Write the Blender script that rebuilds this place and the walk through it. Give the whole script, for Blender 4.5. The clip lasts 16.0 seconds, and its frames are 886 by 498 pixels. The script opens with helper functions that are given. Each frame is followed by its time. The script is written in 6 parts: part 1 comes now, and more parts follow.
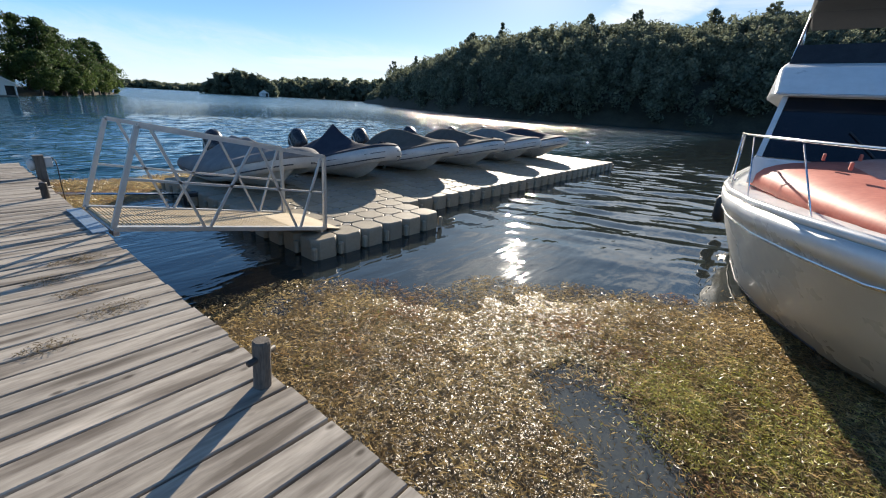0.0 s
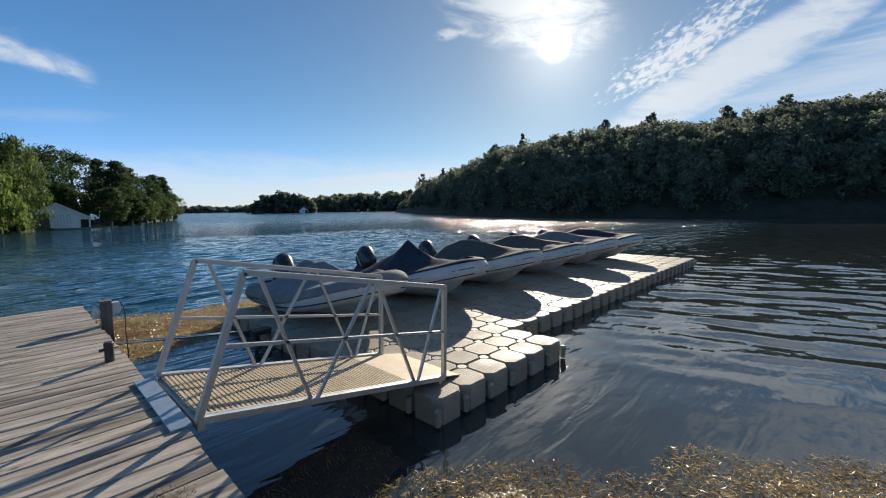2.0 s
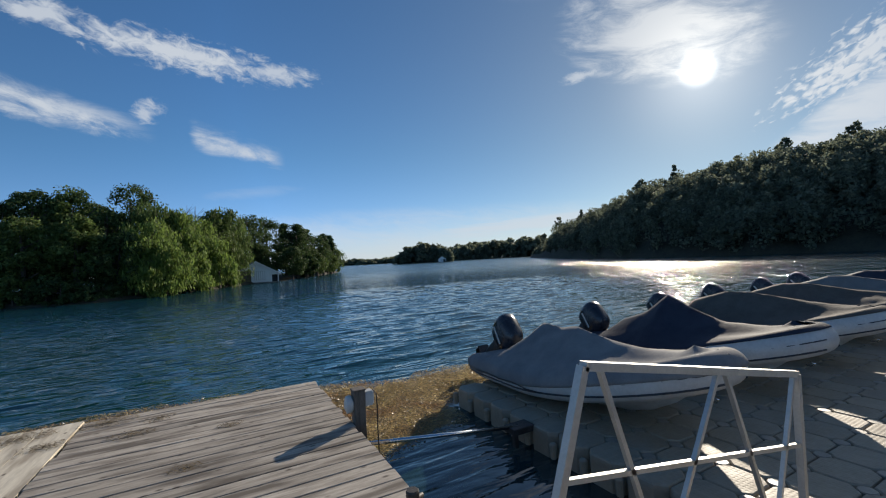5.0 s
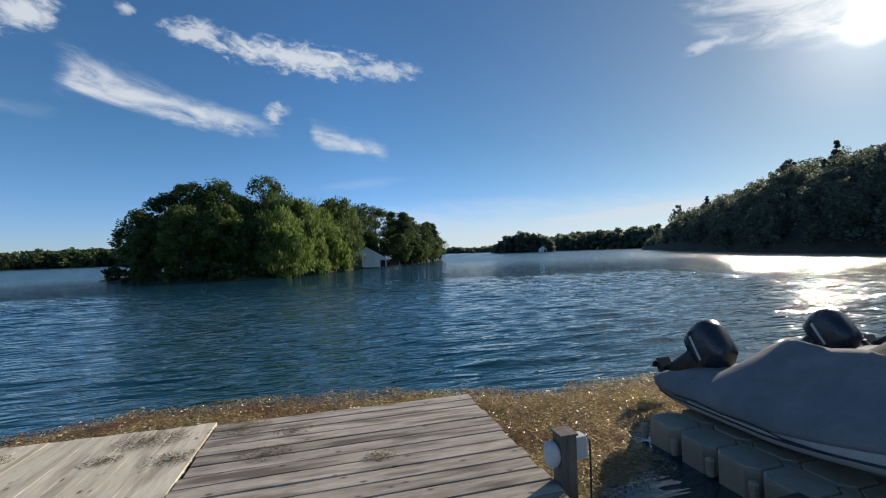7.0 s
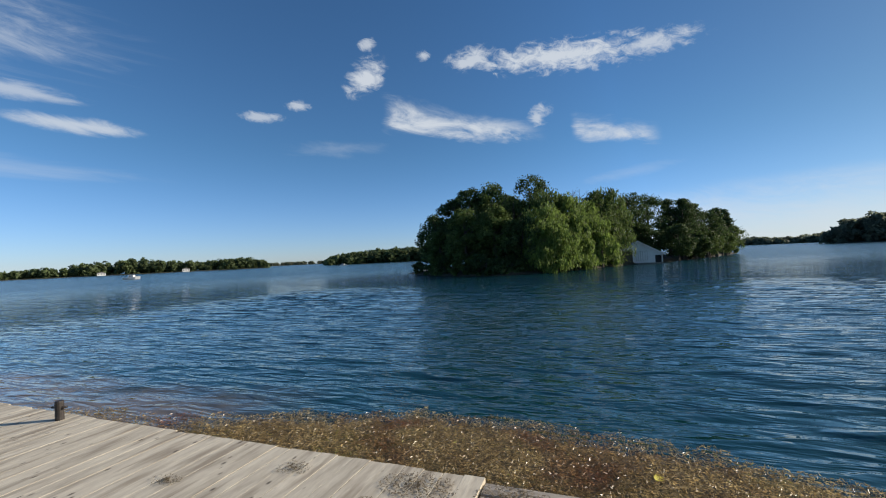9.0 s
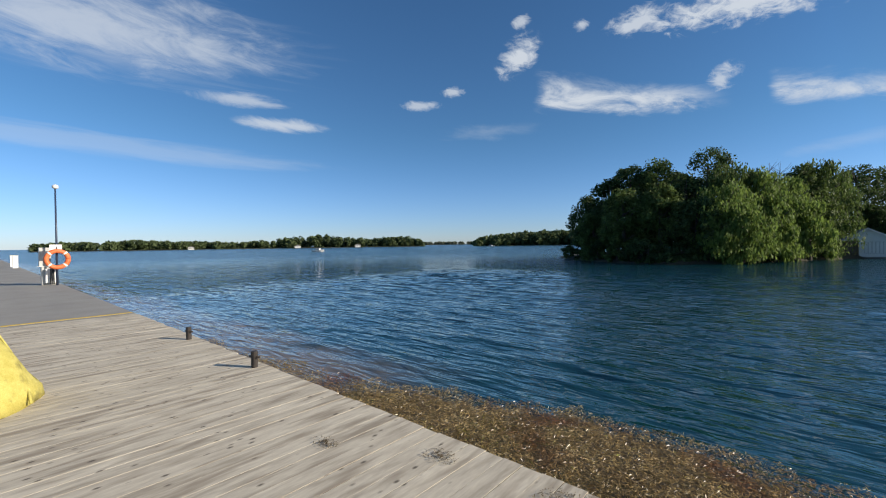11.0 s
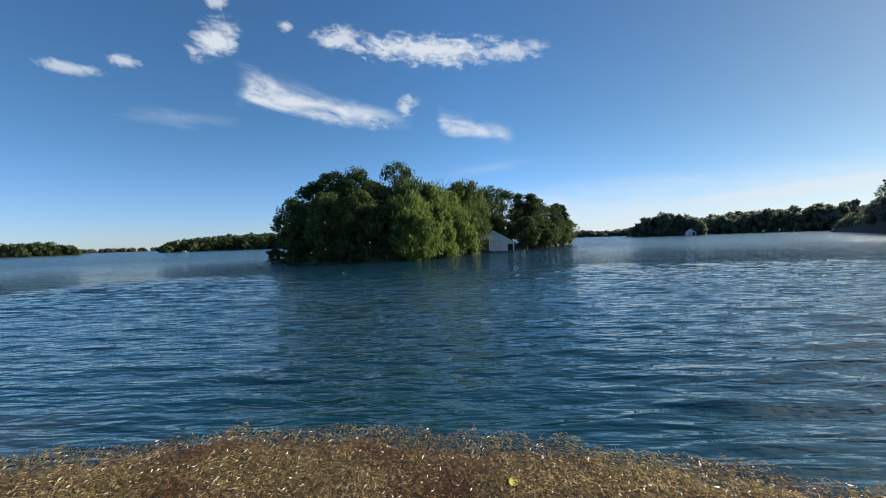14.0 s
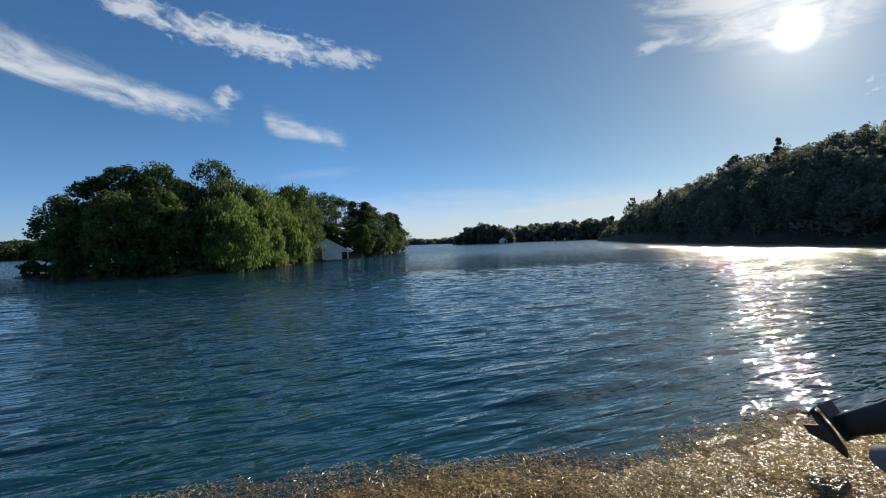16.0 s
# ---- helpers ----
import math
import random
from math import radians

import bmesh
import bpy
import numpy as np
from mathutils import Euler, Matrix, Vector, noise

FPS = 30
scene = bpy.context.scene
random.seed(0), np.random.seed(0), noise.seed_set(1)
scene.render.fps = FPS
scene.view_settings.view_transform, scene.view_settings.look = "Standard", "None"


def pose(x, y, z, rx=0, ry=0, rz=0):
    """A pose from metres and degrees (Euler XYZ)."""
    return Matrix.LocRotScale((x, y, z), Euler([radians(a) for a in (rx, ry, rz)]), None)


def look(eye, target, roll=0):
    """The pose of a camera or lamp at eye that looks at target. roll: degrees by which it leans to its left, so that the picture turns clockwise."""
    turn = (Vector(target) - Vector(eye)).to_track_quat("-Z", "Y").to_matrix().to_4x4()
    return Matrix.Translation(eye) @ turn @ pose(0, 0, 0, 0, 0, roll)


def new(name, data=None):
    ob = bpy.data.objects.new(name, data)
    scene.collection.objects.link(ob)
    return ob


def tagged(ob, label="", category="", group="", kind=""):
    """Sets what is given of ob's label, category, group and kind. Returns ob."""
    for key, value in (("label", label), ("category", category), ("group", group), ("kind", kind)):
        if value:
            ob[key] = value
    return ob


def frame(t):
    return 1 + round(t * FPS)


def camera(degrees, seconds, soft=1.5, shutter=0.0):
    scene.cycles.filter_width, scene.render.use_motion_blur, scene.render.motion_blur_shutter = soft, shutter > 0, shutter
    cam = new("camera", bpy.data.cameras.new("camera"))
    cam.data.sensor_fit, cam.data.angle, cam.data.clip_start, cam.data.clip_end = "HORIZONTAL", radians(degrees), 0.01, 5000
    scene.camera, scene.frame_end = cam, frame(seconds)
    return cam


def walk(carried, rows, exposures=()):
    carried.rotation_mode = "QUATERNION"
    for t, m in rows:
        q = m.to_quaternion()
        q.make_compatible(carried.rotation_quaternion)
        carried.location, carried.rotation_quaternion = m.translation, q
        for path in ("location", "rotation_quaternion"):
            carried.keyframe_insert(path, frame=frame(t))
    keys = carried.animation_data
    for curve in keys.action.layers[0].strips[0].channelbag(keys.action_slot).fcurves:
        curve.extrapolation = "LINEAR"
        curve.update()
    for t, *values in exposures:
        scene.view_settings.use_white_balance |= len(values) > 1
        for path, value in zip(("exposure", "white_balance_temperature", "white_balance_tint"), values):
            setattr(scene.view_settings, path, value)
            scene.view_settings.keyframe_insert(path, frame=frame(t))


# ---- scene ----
cam = camera(94.1, 16.0, soft=1.1)
PATH = [
    (0, (-0.961, -2.914, 1.605), (0.505, -1.725, 0.943), 3.3),
    (0.5, (-0.905, -2.428, 1.575), (0.609, -1.251, 1.007), 2.5),
    (1, (-0.856, -1.892, 1.565), (0.685, -0.7, 1.114), 1.3),
    (1.5, (-0.834, -1.342, 1.646), (0.696, -0.093, 1.331), 0.2),
    (2, (-0.792, -0.78, 1.699), (0.648, 0.594, 1.505), -0.7),
    (2.5, (-0.832, -0.224, 1.712), (0.492, 1.271, 1.61), -1.3),
    (3, (-0.828, 0.278, 1.748), (0.383, 1.87, 1.73), -1.7),
    (3.5, (-0.903, 0.795, 1.768), (0.212, 2.454, 1.809), -1.9),
    (4, (-1.011, 1.322, 1.782), (0.033, 3.025, 1.859), -2.0),
    (4.2, (-1.048, 1.54, 1.81), (-0.024, 3.257, 1.885), -2.3),
    (6.3, (-1.462, 3.511, 1.831), (-0.723, 5.37, 1.855), -3.2),
    (6.5, (-1.477, 3.7, 1.809), (-0.793, 5.579, 1.836), -3.1),
    (7, (-1.537, 4.234, 1.78), (-1.031, 6.169, 1.798), -1.9),
    (7.5, (-1.617, 4.715, 1.796), (-1.35, 6.697, 1.804), -0.7),
    (8, (-1.691, 5.2, 1.783), (-1.767, 7.198, 1.819), -0.5),
    (8.5, (-1.774, 5.504, 1.836), (-2.223, 7.452, 1.897), -1.8),
    (9, (-1.817, 5.786, 1.923), (-2.529, 7.654, 1.965), -2.6),
    (9.5, (-1.893, 6.113, 1.857), (-2.849, 7.87, 1.878), -2.2),
    (9.7, (-1.952, 6.198, 1.89), (-3.007, 7.897, 1.9), -1.6),
    (11.8, (-2.221, 6.252, 1.852), (-3.553, 7.744, 1.825), -0.7),
    (12, (-2.195, 6.282, 1.831), (-3.387, 7.888, 1.809), -0.8),
    (12.5, (-2.104, 6.45, 1.886), (-2.958, 8.259, 1.857), -1.4),
    (13, (-1.902, 6.63, 1.828), (-2.46, 8.551, 1.803), -1.2),
    (13.5, (-1.774, 6.817, 1.786), (-2.07, 8.795, 1.769), -1.6),
    (14, (-1.772, 7.015, 1.722), (-1.862, 9.013, 1.682), -1.9),
    (14.5, (-1.844, 7.245, 1.693), (-1.742, 9.219, 1.387), -5.6),
    (15, (-1.794, 7.305, 1.727), (-1.47, 9.27, 1.548), -3.3),
    (15.5, (-1.847, 7.334, 1.766), (-1.321, 9.261, 1.678), -1.4),
    (16, (-1.752, 7.307, 1.819), (-1.063, 9.185, 1.789), -2.0),
]
walk(cam, [(t, look(eye, target, roll)) for t, eye, target, roll in PATH],
     exposures=[(0, 0.78), (1, 0.66), (2, 0.42), (4, 0.14), (6.5, 0.32), (7.4, 0.3), (9, 0.28), (12, 0.32), (13.5, 0.4), (14.5, 0.52), (15.2, 0.42), (16, 0.24)])
# ---- light ----
SUN_AZ, SUN_EL = 61.2, 19.85          # degrees, azimuth from +y towards +x
WATER = -0.85
sun_dir = Vector((math.sin(radians(SUN_AZ)) * math.cos(radians(SUN_EL)), math.cos(radians(SUN_AZ)) * math.cos(radians(SUN_EL)), math.sin(radians(SUN_EL))))
sun_data = bpy.data.lights.new("sun", "SUN")
sun_data.energy, sun_data.angle, sun_data.color = 5.0, radians(0.55), (1.0, 0.89, 0.74)
sun = new("sun", sun_data)
sun.matrix_world = look(sun_dir * 50, (0, 0, 0))


def make_world():
    world = bpy.data.worlds.new("sky")
    scene.world = world
    world.use_nodes = True
    nt = world.node_tree
    nt.nodes.clear()
    N, L = nt.nodes.new, nt.links.new

    def math_node(op, a, b=None, clamp=False):
        n = N("ShaderNodeMath")
        n.operation, n.use_clamp = op, clamp
        for i, v in enumerate((a, b)):
            if v is None:
                continue
            if isinstance(v, (int, float)):
                n.inputs[i].default_value = v
            else:
                L(v, n.inputs[i])
        return n.outputs[0]

    def ramp(v, lo, hi):
        n = N("ShaderNodeMapRange")
        n.interpolation_type = "SMOOTHSTEP"
        L(v, n.inputs[0])
        n.inputs[1].default_value, n.inputs[2].default_value = lo, hi
        return n.outputs[0]

    sky = N("ShaderNodeTexSky")
    sky.sky_type, sky.sun_disc = "NISHITA", False
    sky.sun_elevation, sky.sun_rotation = radians(SUN_EL), radians(SUN_AZ)
    sky.altitude, sky.air_density, sky.dust_density, sky.ozone_density = 100, 1.0, 0.12, 2.6
    coord = N("ShaderNodeTexCoord")
    way = coord.outputs["Generated"]
    sep = N("ShaderNodeSeparateXYZ")
    L(way, sep.inputs[0])
    x, y, z = sep.outputs
    az = math_node("MULTIPLY", math_node("ARCTAN2", x, y), 180 / math.pi)
    el = math_node("MULTIPLY", math_node("ARCSINE", z), 180 / math.pi)

    def noise_at(sx, sy, detail, rough, seed, tilt=0.0):
        """Noise over azimuth and elevation, stretched; tilt shears it."""
        c = N("ShaderNodeCombineXYZ")
        L(math_node("MULTIPLY", az, 1 / sx), c.inputs[0])
        L(math_node("MULTIPLY", math_node("ADD", el, math_node("MULTIPLY", az, tilt)), 1 / sy), c.inputs[1])
        c.inputs[2].default_value = seed
        n = N("ShaderNodeTexNoise")
        L(c.outputs[0], n.inputs["Vector"])
        n.inputs["Scale"].default_value, n.inputs["Detail"].default_value, n.inputs["Roughness"].default_value = 1.0, detail, rough
        n.inputs["Distortion"].default_value = 0.5
        return n.outputs["Fac"]

    wisp = noise_at(7.0, 2.2, 7, 0.66, 3.1, 0.12)
    puff = noise_at(2.0, 1.05, 6, 0.66, 8.7, 0.1)
    flake = noise_at(0.85, 0.52, 2, 0.45, 5.2, -0.3)
    streak = noise_at(16.0, 1.6, 5, 0.6, 1.7, 0.03)

    total = None

    def add(v):
        nonlocal total
        total = v if total is None else math_node("MAXIMUM", total, v)

    def cloud(a, e, ra, re, tilt, tex, lo, hi, strength):
        """One cloud: an ellipse in the sky, leaning by tilt, broken up by tex."""
        da = math_node("SUBTRACT", az, a)
        de = math_node("SUBTRACT", math_node("SUBTRACT", el, e), math_node("MULTIPLY", da, tilt))
        q = math_node("ADD", math_node("POWER", math_node("MULTIPLY", da, 1 / ra), 2), math_node("POWER", math_node("MULTIPLY", de, 1 / re), 2))
        fall = math_node("SUBTRACT", 1.0, math_node("SQRT", q), True)
        body = ramp(math_node("ADD", math_node("MULTIPLY", fall, 0.55), tex), lo, hi)
        edge = ramp(fall, 0.0, 0.25)
        add(math_node("MULTIPLY", math_node("MULTIPLY", body, edge), strength))

    def wedge(a0, a1, low, high, tex, strength):
        """A cloud cut off at a0 that tapers to a1; low and high give its edges at both ends."""
        u = math_node("MULTIPLY", math_node("SUBTRACT", az, a0), 1 / (a1 - a0))
        lo = math_node("ADD", math_node("MULTIPLY", u, low[1] - low[0]), low[0])
        hi = math_node("ADD", math_node("MULTIPLY", u, high[1] - high[0]), high[0])
        rag = math_node("MULTIPLY", math_node("SUBTRACT", tex, 0.5), 2.6)
        inner = math_node("MULTIPLY", ramp(math_node("ADD", math_node("SUBTRACT", hi, el), rag), -0.4, 2.2), ramp(math_node("ADD", math_node("SUBTRACT", el, lo), rag), -0.5, 0.9))
        ends = math_node("MULTIPLY", ramp(math_node("ADD", u, math_node("MULTIPLY", rag, 0.05)), 0.0, 0.10), math_node("SUBTRACT", 1.0, ramp(u, 0.82, 1.04), True))
        body = math_node("MULTIPLY", math_node("MULTIPLY", inner, ends), ramp(tex, 0.22, 0.62))
        add(math_node("MULTIPLY", body, strength))

    cloud(24.0, 1.5, 52.0, 6.5, 0.0, wisp, 0.30, 1.15, 0.6)          # pale haze low over the far shore
    wedge(-28.8, -6.6, (17.3, 14.9), (22.2, 16.8), wisp, 0.92)       # wedge over the island
    wedge(-3.0, 7.6, (15.2, 12.8), (18.0, 14.9), wisp, 0.85)
    cloud(-3.5, 24.6, 19.0, 2.6, -0.05, puff, 0.62, 1.0, 0.9)        # long broken streak above it
    cloud(-15.5, 25.6, 5.0, 2.0, 0.1, puff, 0.60, 1.0, 0.8)
    cloud(7.0, 24.0, 9.0, 1.9, -0.02, puff, 0.64, 1.05, 0.75)
    cloud(-7.0, 18.0, 2.4, 1.8, 0.3, puff, 0.60, 1.0, 0.7)
    cloud(-30.6, 23.9, 3.6, 2.9, 0.35, puff, 0.56, 1.0, 0.9)
    cloud(-30.0, 27.6, 1.8, 1.0, 0.1, puff, 0.6, 1.0, 0.7)
    cloud(-22.5, 26.4, 1.4, 0.9, 0.1, puff, 0.6, 1.0, 0.7)
    cloud(-39.4, 20.1, 2.4, 0.9, 0.05, puff, 0.58, 1.0, 0.7)
    cloud(-44.0, 18.4, 3.6, 1.0, 0.0, puff, 0.58, 1.0, 0.65)
    cloud(-35.0, 15.0, 9.0, 1.6, 0.02, wisp, 0.6, 1.2, 0.2)
    cloud(-76.0, 22.5, 24.0, 7.0, 0.02, streak, 0.60, 1.2, 0.40)    # cirrus bands
    cloud(-80.0, 22.5, 22.0, 5.5, 0.06, wisp, 0.50, 1.05, 0.66)
    cloud(-67.0, 17.7, 7.0, 1.1, 0.0, wisp, 0.52, 0.95, 0.6)
    cloud(-62.0, 15.3, 6.6, 1.2, -0.02, wisp, 0.52, 0.95, 0.75)
    cloud(-78.0, 11.0, 26.0, 1.6, -0.03, streak, 0.5, 0.95, 0.25)
    cloud(57.0, 24.6, 13.5, 6.5, -0.22, wisp, 0.50, 0.98, 0.72)      # bright cloud round the sun
    cloud(48.0, 22.0, 3.5, 0.9, 0.1, puff, 0.55, 1.0, 0.6)
    cloud(75.6, 17.4, 11.5, 4.4, 0.45, flake, 0.66, 1.0, 0.85)       # mackerel sky over the hill
    cloud(80.5, 14.6, 15.0, 3.6, 0.42, wisp, 0.36, 0.86, 0.82)
    cloud(96.0, 13.0, 20.0, 5.5, 0.10, streak, 0.42, 0.95, 0.6)
    cloud(106.0, 29.0, 36.0, 13.0, -0.1, wisp, 0.34, 0.85, 0.9)
    cloud(70.0, 40.0, 40.0, 9.0, 0.1, wisp, 0.40, 0.95, 0.8)
    cloud(40.0, 4.2, 17.0, 1.7, 0.07, streak, 0.5, 0.95, 0.75)       # low bank over the far shore
    cloud(4.0, 9.6, 7.0, 1.0, 0.1, wisp, 0.55, 1.1, 0.16)

    dot = N("ShaderNodeVectorMath")
    dot.operation = "DOT_PRODUCT"
    norm = N("ShaderNodeVectorMath")
    norm.operation = "NORMALIZE"
    L(way, norm.inputs[0])
    L(norm.outputs[0], dot.inputs[0])
    dot.inputs[1].default_value = sun_dir
    off = math_node("MULTIPLY", math_node("ARCCOSINE", math_node("MINIMUM", dot.outputs["Value"], 0.999999)), 180 / math.pi)
    near_sun = math_node("POWER", math_node("SUBTRACT", 1.0, math_node("MULTIPLY", off, 1 / 22.0), True), 2.2)
    halo = math_node("POWER", math_node("SUBTRACT", 1.0, math_node("MULTIPLY", off, 1 / 12.0), True), 2.4)
    wide = math_node("POWER", math_node("SUBTRACT", 1.0, math_node("MULTIPLY", off, 1 / 48.0), True), 2.0)
    disc = math_node("SUBTRACT", 1.0, ramp(off, 0.2, 2.3), True)

    lit = N("ShaderNodeMix")
    lit.data_type = "RGBA"
    lit.inputs["A"].default_value = (5.4, 5.8, 6.3, 1)
    lit.inputs["B"].default_value = (9.0, 8.9, 8.5, 1)
    L(near_sun, lit.inputs["Factor"])
    deep = N("ShaderNodeMix")
    deep.data_type, deep.blend_type = "RGBA", "MULTIPLY"
    deep.inputs["Factor"].default_value = 1.0
    L(sky.outputs[0], deep.inputs["A"])
    tone = N("ShaderNodeMix")
    tone.data_type = "RGBA"
    L(ramp(el, -2.0, 16.0), tone.inputs["Factor"])
    tone.inputs["A"].default_value, tone.inputs["B"].default_value = (0.63, 0.80, 1.30, 1), (0.47, 0.735, 0.95, 1)
    hazy = N("ShaderNodeMix")
    hazy.data_type = "RGBA"
    L(math_node("POWER", math_node("SUBTRACT", 1.0, math_node("MULTIPLY", off, 1 / 55.0), True), 0.8), hazy.inputs["Factor"])
    L(tone.outputs["Result"], hazy.inputs["A"])
    hazy.inputs["B"].default_value = (0.44, 0.475, 0.47, 1)
    L(hazy.outputs["Result"], deep.inputs["B"])
    mix = N("ShaderNodeMix")
    mix.data_type = "RGBA"
    L(total, mix.inputs["Factor"])
    L(deep.outputs["Result"], mix.inputs["A"])
    L(lit.outputs["Result"], mix.inputs["B"])
    glow = N("ShaderNodeMix")
    glow.data_type, glow.blend_type = "RGBA", "ADD"
    glow.inputs["Factor"].default_value = 1.0
    col = N("ShaderNodeCombineXYZ")
    bright = math_node("ADD", math_node("MULTIPLY", halo, 3.8), math_node("ADD", math_node("MULTIPLY", wide, 0.8), math_node("MULTIPLY", disc, 10.0)))
    for i, k in enumerate((1.0, 0.97, 0.9)):
        L(math_node("MULTIPLY", bright, k), col.inputs[i])
    L(mix.outputs["Result"], glow.inputs["A"])
    L(col.outputs[0], glow.inputs["B"])
    bg = N("ShaderNodeBackground")
    bg.inputs["Strength"].default_value = 0.10
    L(glow.outputs["Result"], bg.inputs["Color"])
    out = N("ShaderNodeOutputWorld")
    L(bg.outputs[0], out.inputs["Surface"])


make_world()


# ---- materials ----
def material(name, c1, c2, scale=4.0, rough=0.6, bump=0.2, metal=0.0, stretch=(1, 1, 1), fine=8.0, bump_dist=0.01, detail=6, spec=0.5,
             rand=0.0, third=None, third_scale=1.0, third_cut=(0.55, 0.7), rough2=None, island=0.0):
    """A surface with colour varying at two scales, grain and relief."""
    m = bpy.data.materials.new(name)
    m.use_nodes = True
    nt = m.node_tree
    N, L = nt.nodes.new, nt.links.new
    p = nt.nodes["Principled BSDF"]
    coord = N("ShaderNodeTexCoord")
    mp = N("ShaderNodeMapping")
    mp.inputs["Scale"].default_value = stretch
    L(coord.outputs["Object"], mp.inputs["Vector"])
    vec = mp.outputs[0]
    info = N("ShaderNodeObjectInfo")
    if rand:
        mp2 = N("ShaderNodeVectorMath")
        mp2.operation = "MULTIPLY_ADD"
        c = N("ShaderNodeCombineXYZ")
        for i in range(3):
            L(info.outputs["Random"], c.inputs[i])
        L(c.outputs[0], mp2.inputs[0])
        mp2.inputs[1].default_value = (37.0, 91.0, 53.0)
        L(vec, mp2.inputs[2])
        vec = mp2.outputs[0]
    n1 = N("ShaderNodeTexNoise")
    n1.inputs["Scale"].default_value, n1.inputs["Detail"].default_value, n1.inputs["Roughness"].default_value = scale, detail, 0.62
    L(vec, n1.inputs["Vector"])
    n2 = N("ShaderNodeTexNoise")
    n2.inputs["Scale"].default_value, n2.inputs["Detail"].default_value = scale * fine, 4
    L(vec, n2.inputs["Vector"])
    add = N("ShaderNodeMath")
    add.operation = "MULTIPLY_ADD"
    L(n2.outputs["Fac"], add.inputs[0])
    add.inputs[1].default_value = 0.45
    L(n1.outputs["Fac"], add.inputs[2])
    mr = N("ShaderNodeMapRange")
    L(add.outputs[0], mr.inputs[0])
    mr.inputs[1].default_value, mr.inputs[2].default_value = 0.5, 0.98
    mix = N("ShaderNodeMix")
    mix.data_type = "RGBA"
    mix.inputs["A"].default_value, mix.inputs["B"].default_value = (*c1, 1), (*c2, 1)
    L(mr.outputs[0], mix.inputs["Factor"])
    color = mix.outputs["Result"]
    if third:
        n3 = N("ShaderNodeTexNoise")
        n3.inputs["Scale"].default_value, n3.inputs["Detail"].default_value = third_scale, 5
        L(vec, n3.inputs["Vector"])
        r3 = N("ShaderNodeMapRange")
        L(n3.outputs["Fac"], r3.inputs[0])
        r3.inputs[1].default_value, r3.inputs[2].default_value = third_cut
        m3 = N("ShaderNodeMix")
        m3.data_type = "RGBA"
        L(r3.outputs[0], m3.inputs["Factor"])
        L(color, m3.inputs["A"])
        m3.inputs["B"].default_value = (*third, 1)
        color = m3.outputs["Result"]
    if rand or island:
        hsv = N("ShaderNodeHueSaturation")
        v = N("ShaderNodeMapRange")
        k = rand or island
        if island:
            geo = N("ShaderNodeNewGeometry")
            L(geo.outputs["Random Per Island"], v.inputs[0])
        else:
            L(info.outputs["Random"], v.inputs[0])
        v.inputs[3].default_value, v.inputs[4].default_value = 1 - k, 1 + k
        L(v.outputs[0], hsv.inputs["Value"])
        L(color, hsv.inputs["Color"])
        color = hsv.outputs[0]
    L(color, p.inputs["Base Color"])
    p.inputs["Metallic"].default_value = metal
    p.inputs["Specular IOR Level"].default_value = spec
    rr = N("ShaderNodeMapRange")
    L(n1.outputs["Fac"], rr.inputs[0])
    rr.inputs[1].default_value, rr.inputs[2].default_value = 0.3, 0.7
    rr.inputs[3].default_value, rr.inputs[4].default_value = rough, rough if rough2 is None else rough2
    L(rr.outputs[0], p.inputs["Roughness"])
    if bump:
        b = N("ShaderNodeBump")
        b.inputs["Strength"].default_value, b.inputs["Distance"].default_value = bump, bump_dist
        L(add.outputs[0], b.inputs["Height"])
        L(b.outputs[0], p.inputs["Normal"])
    return m


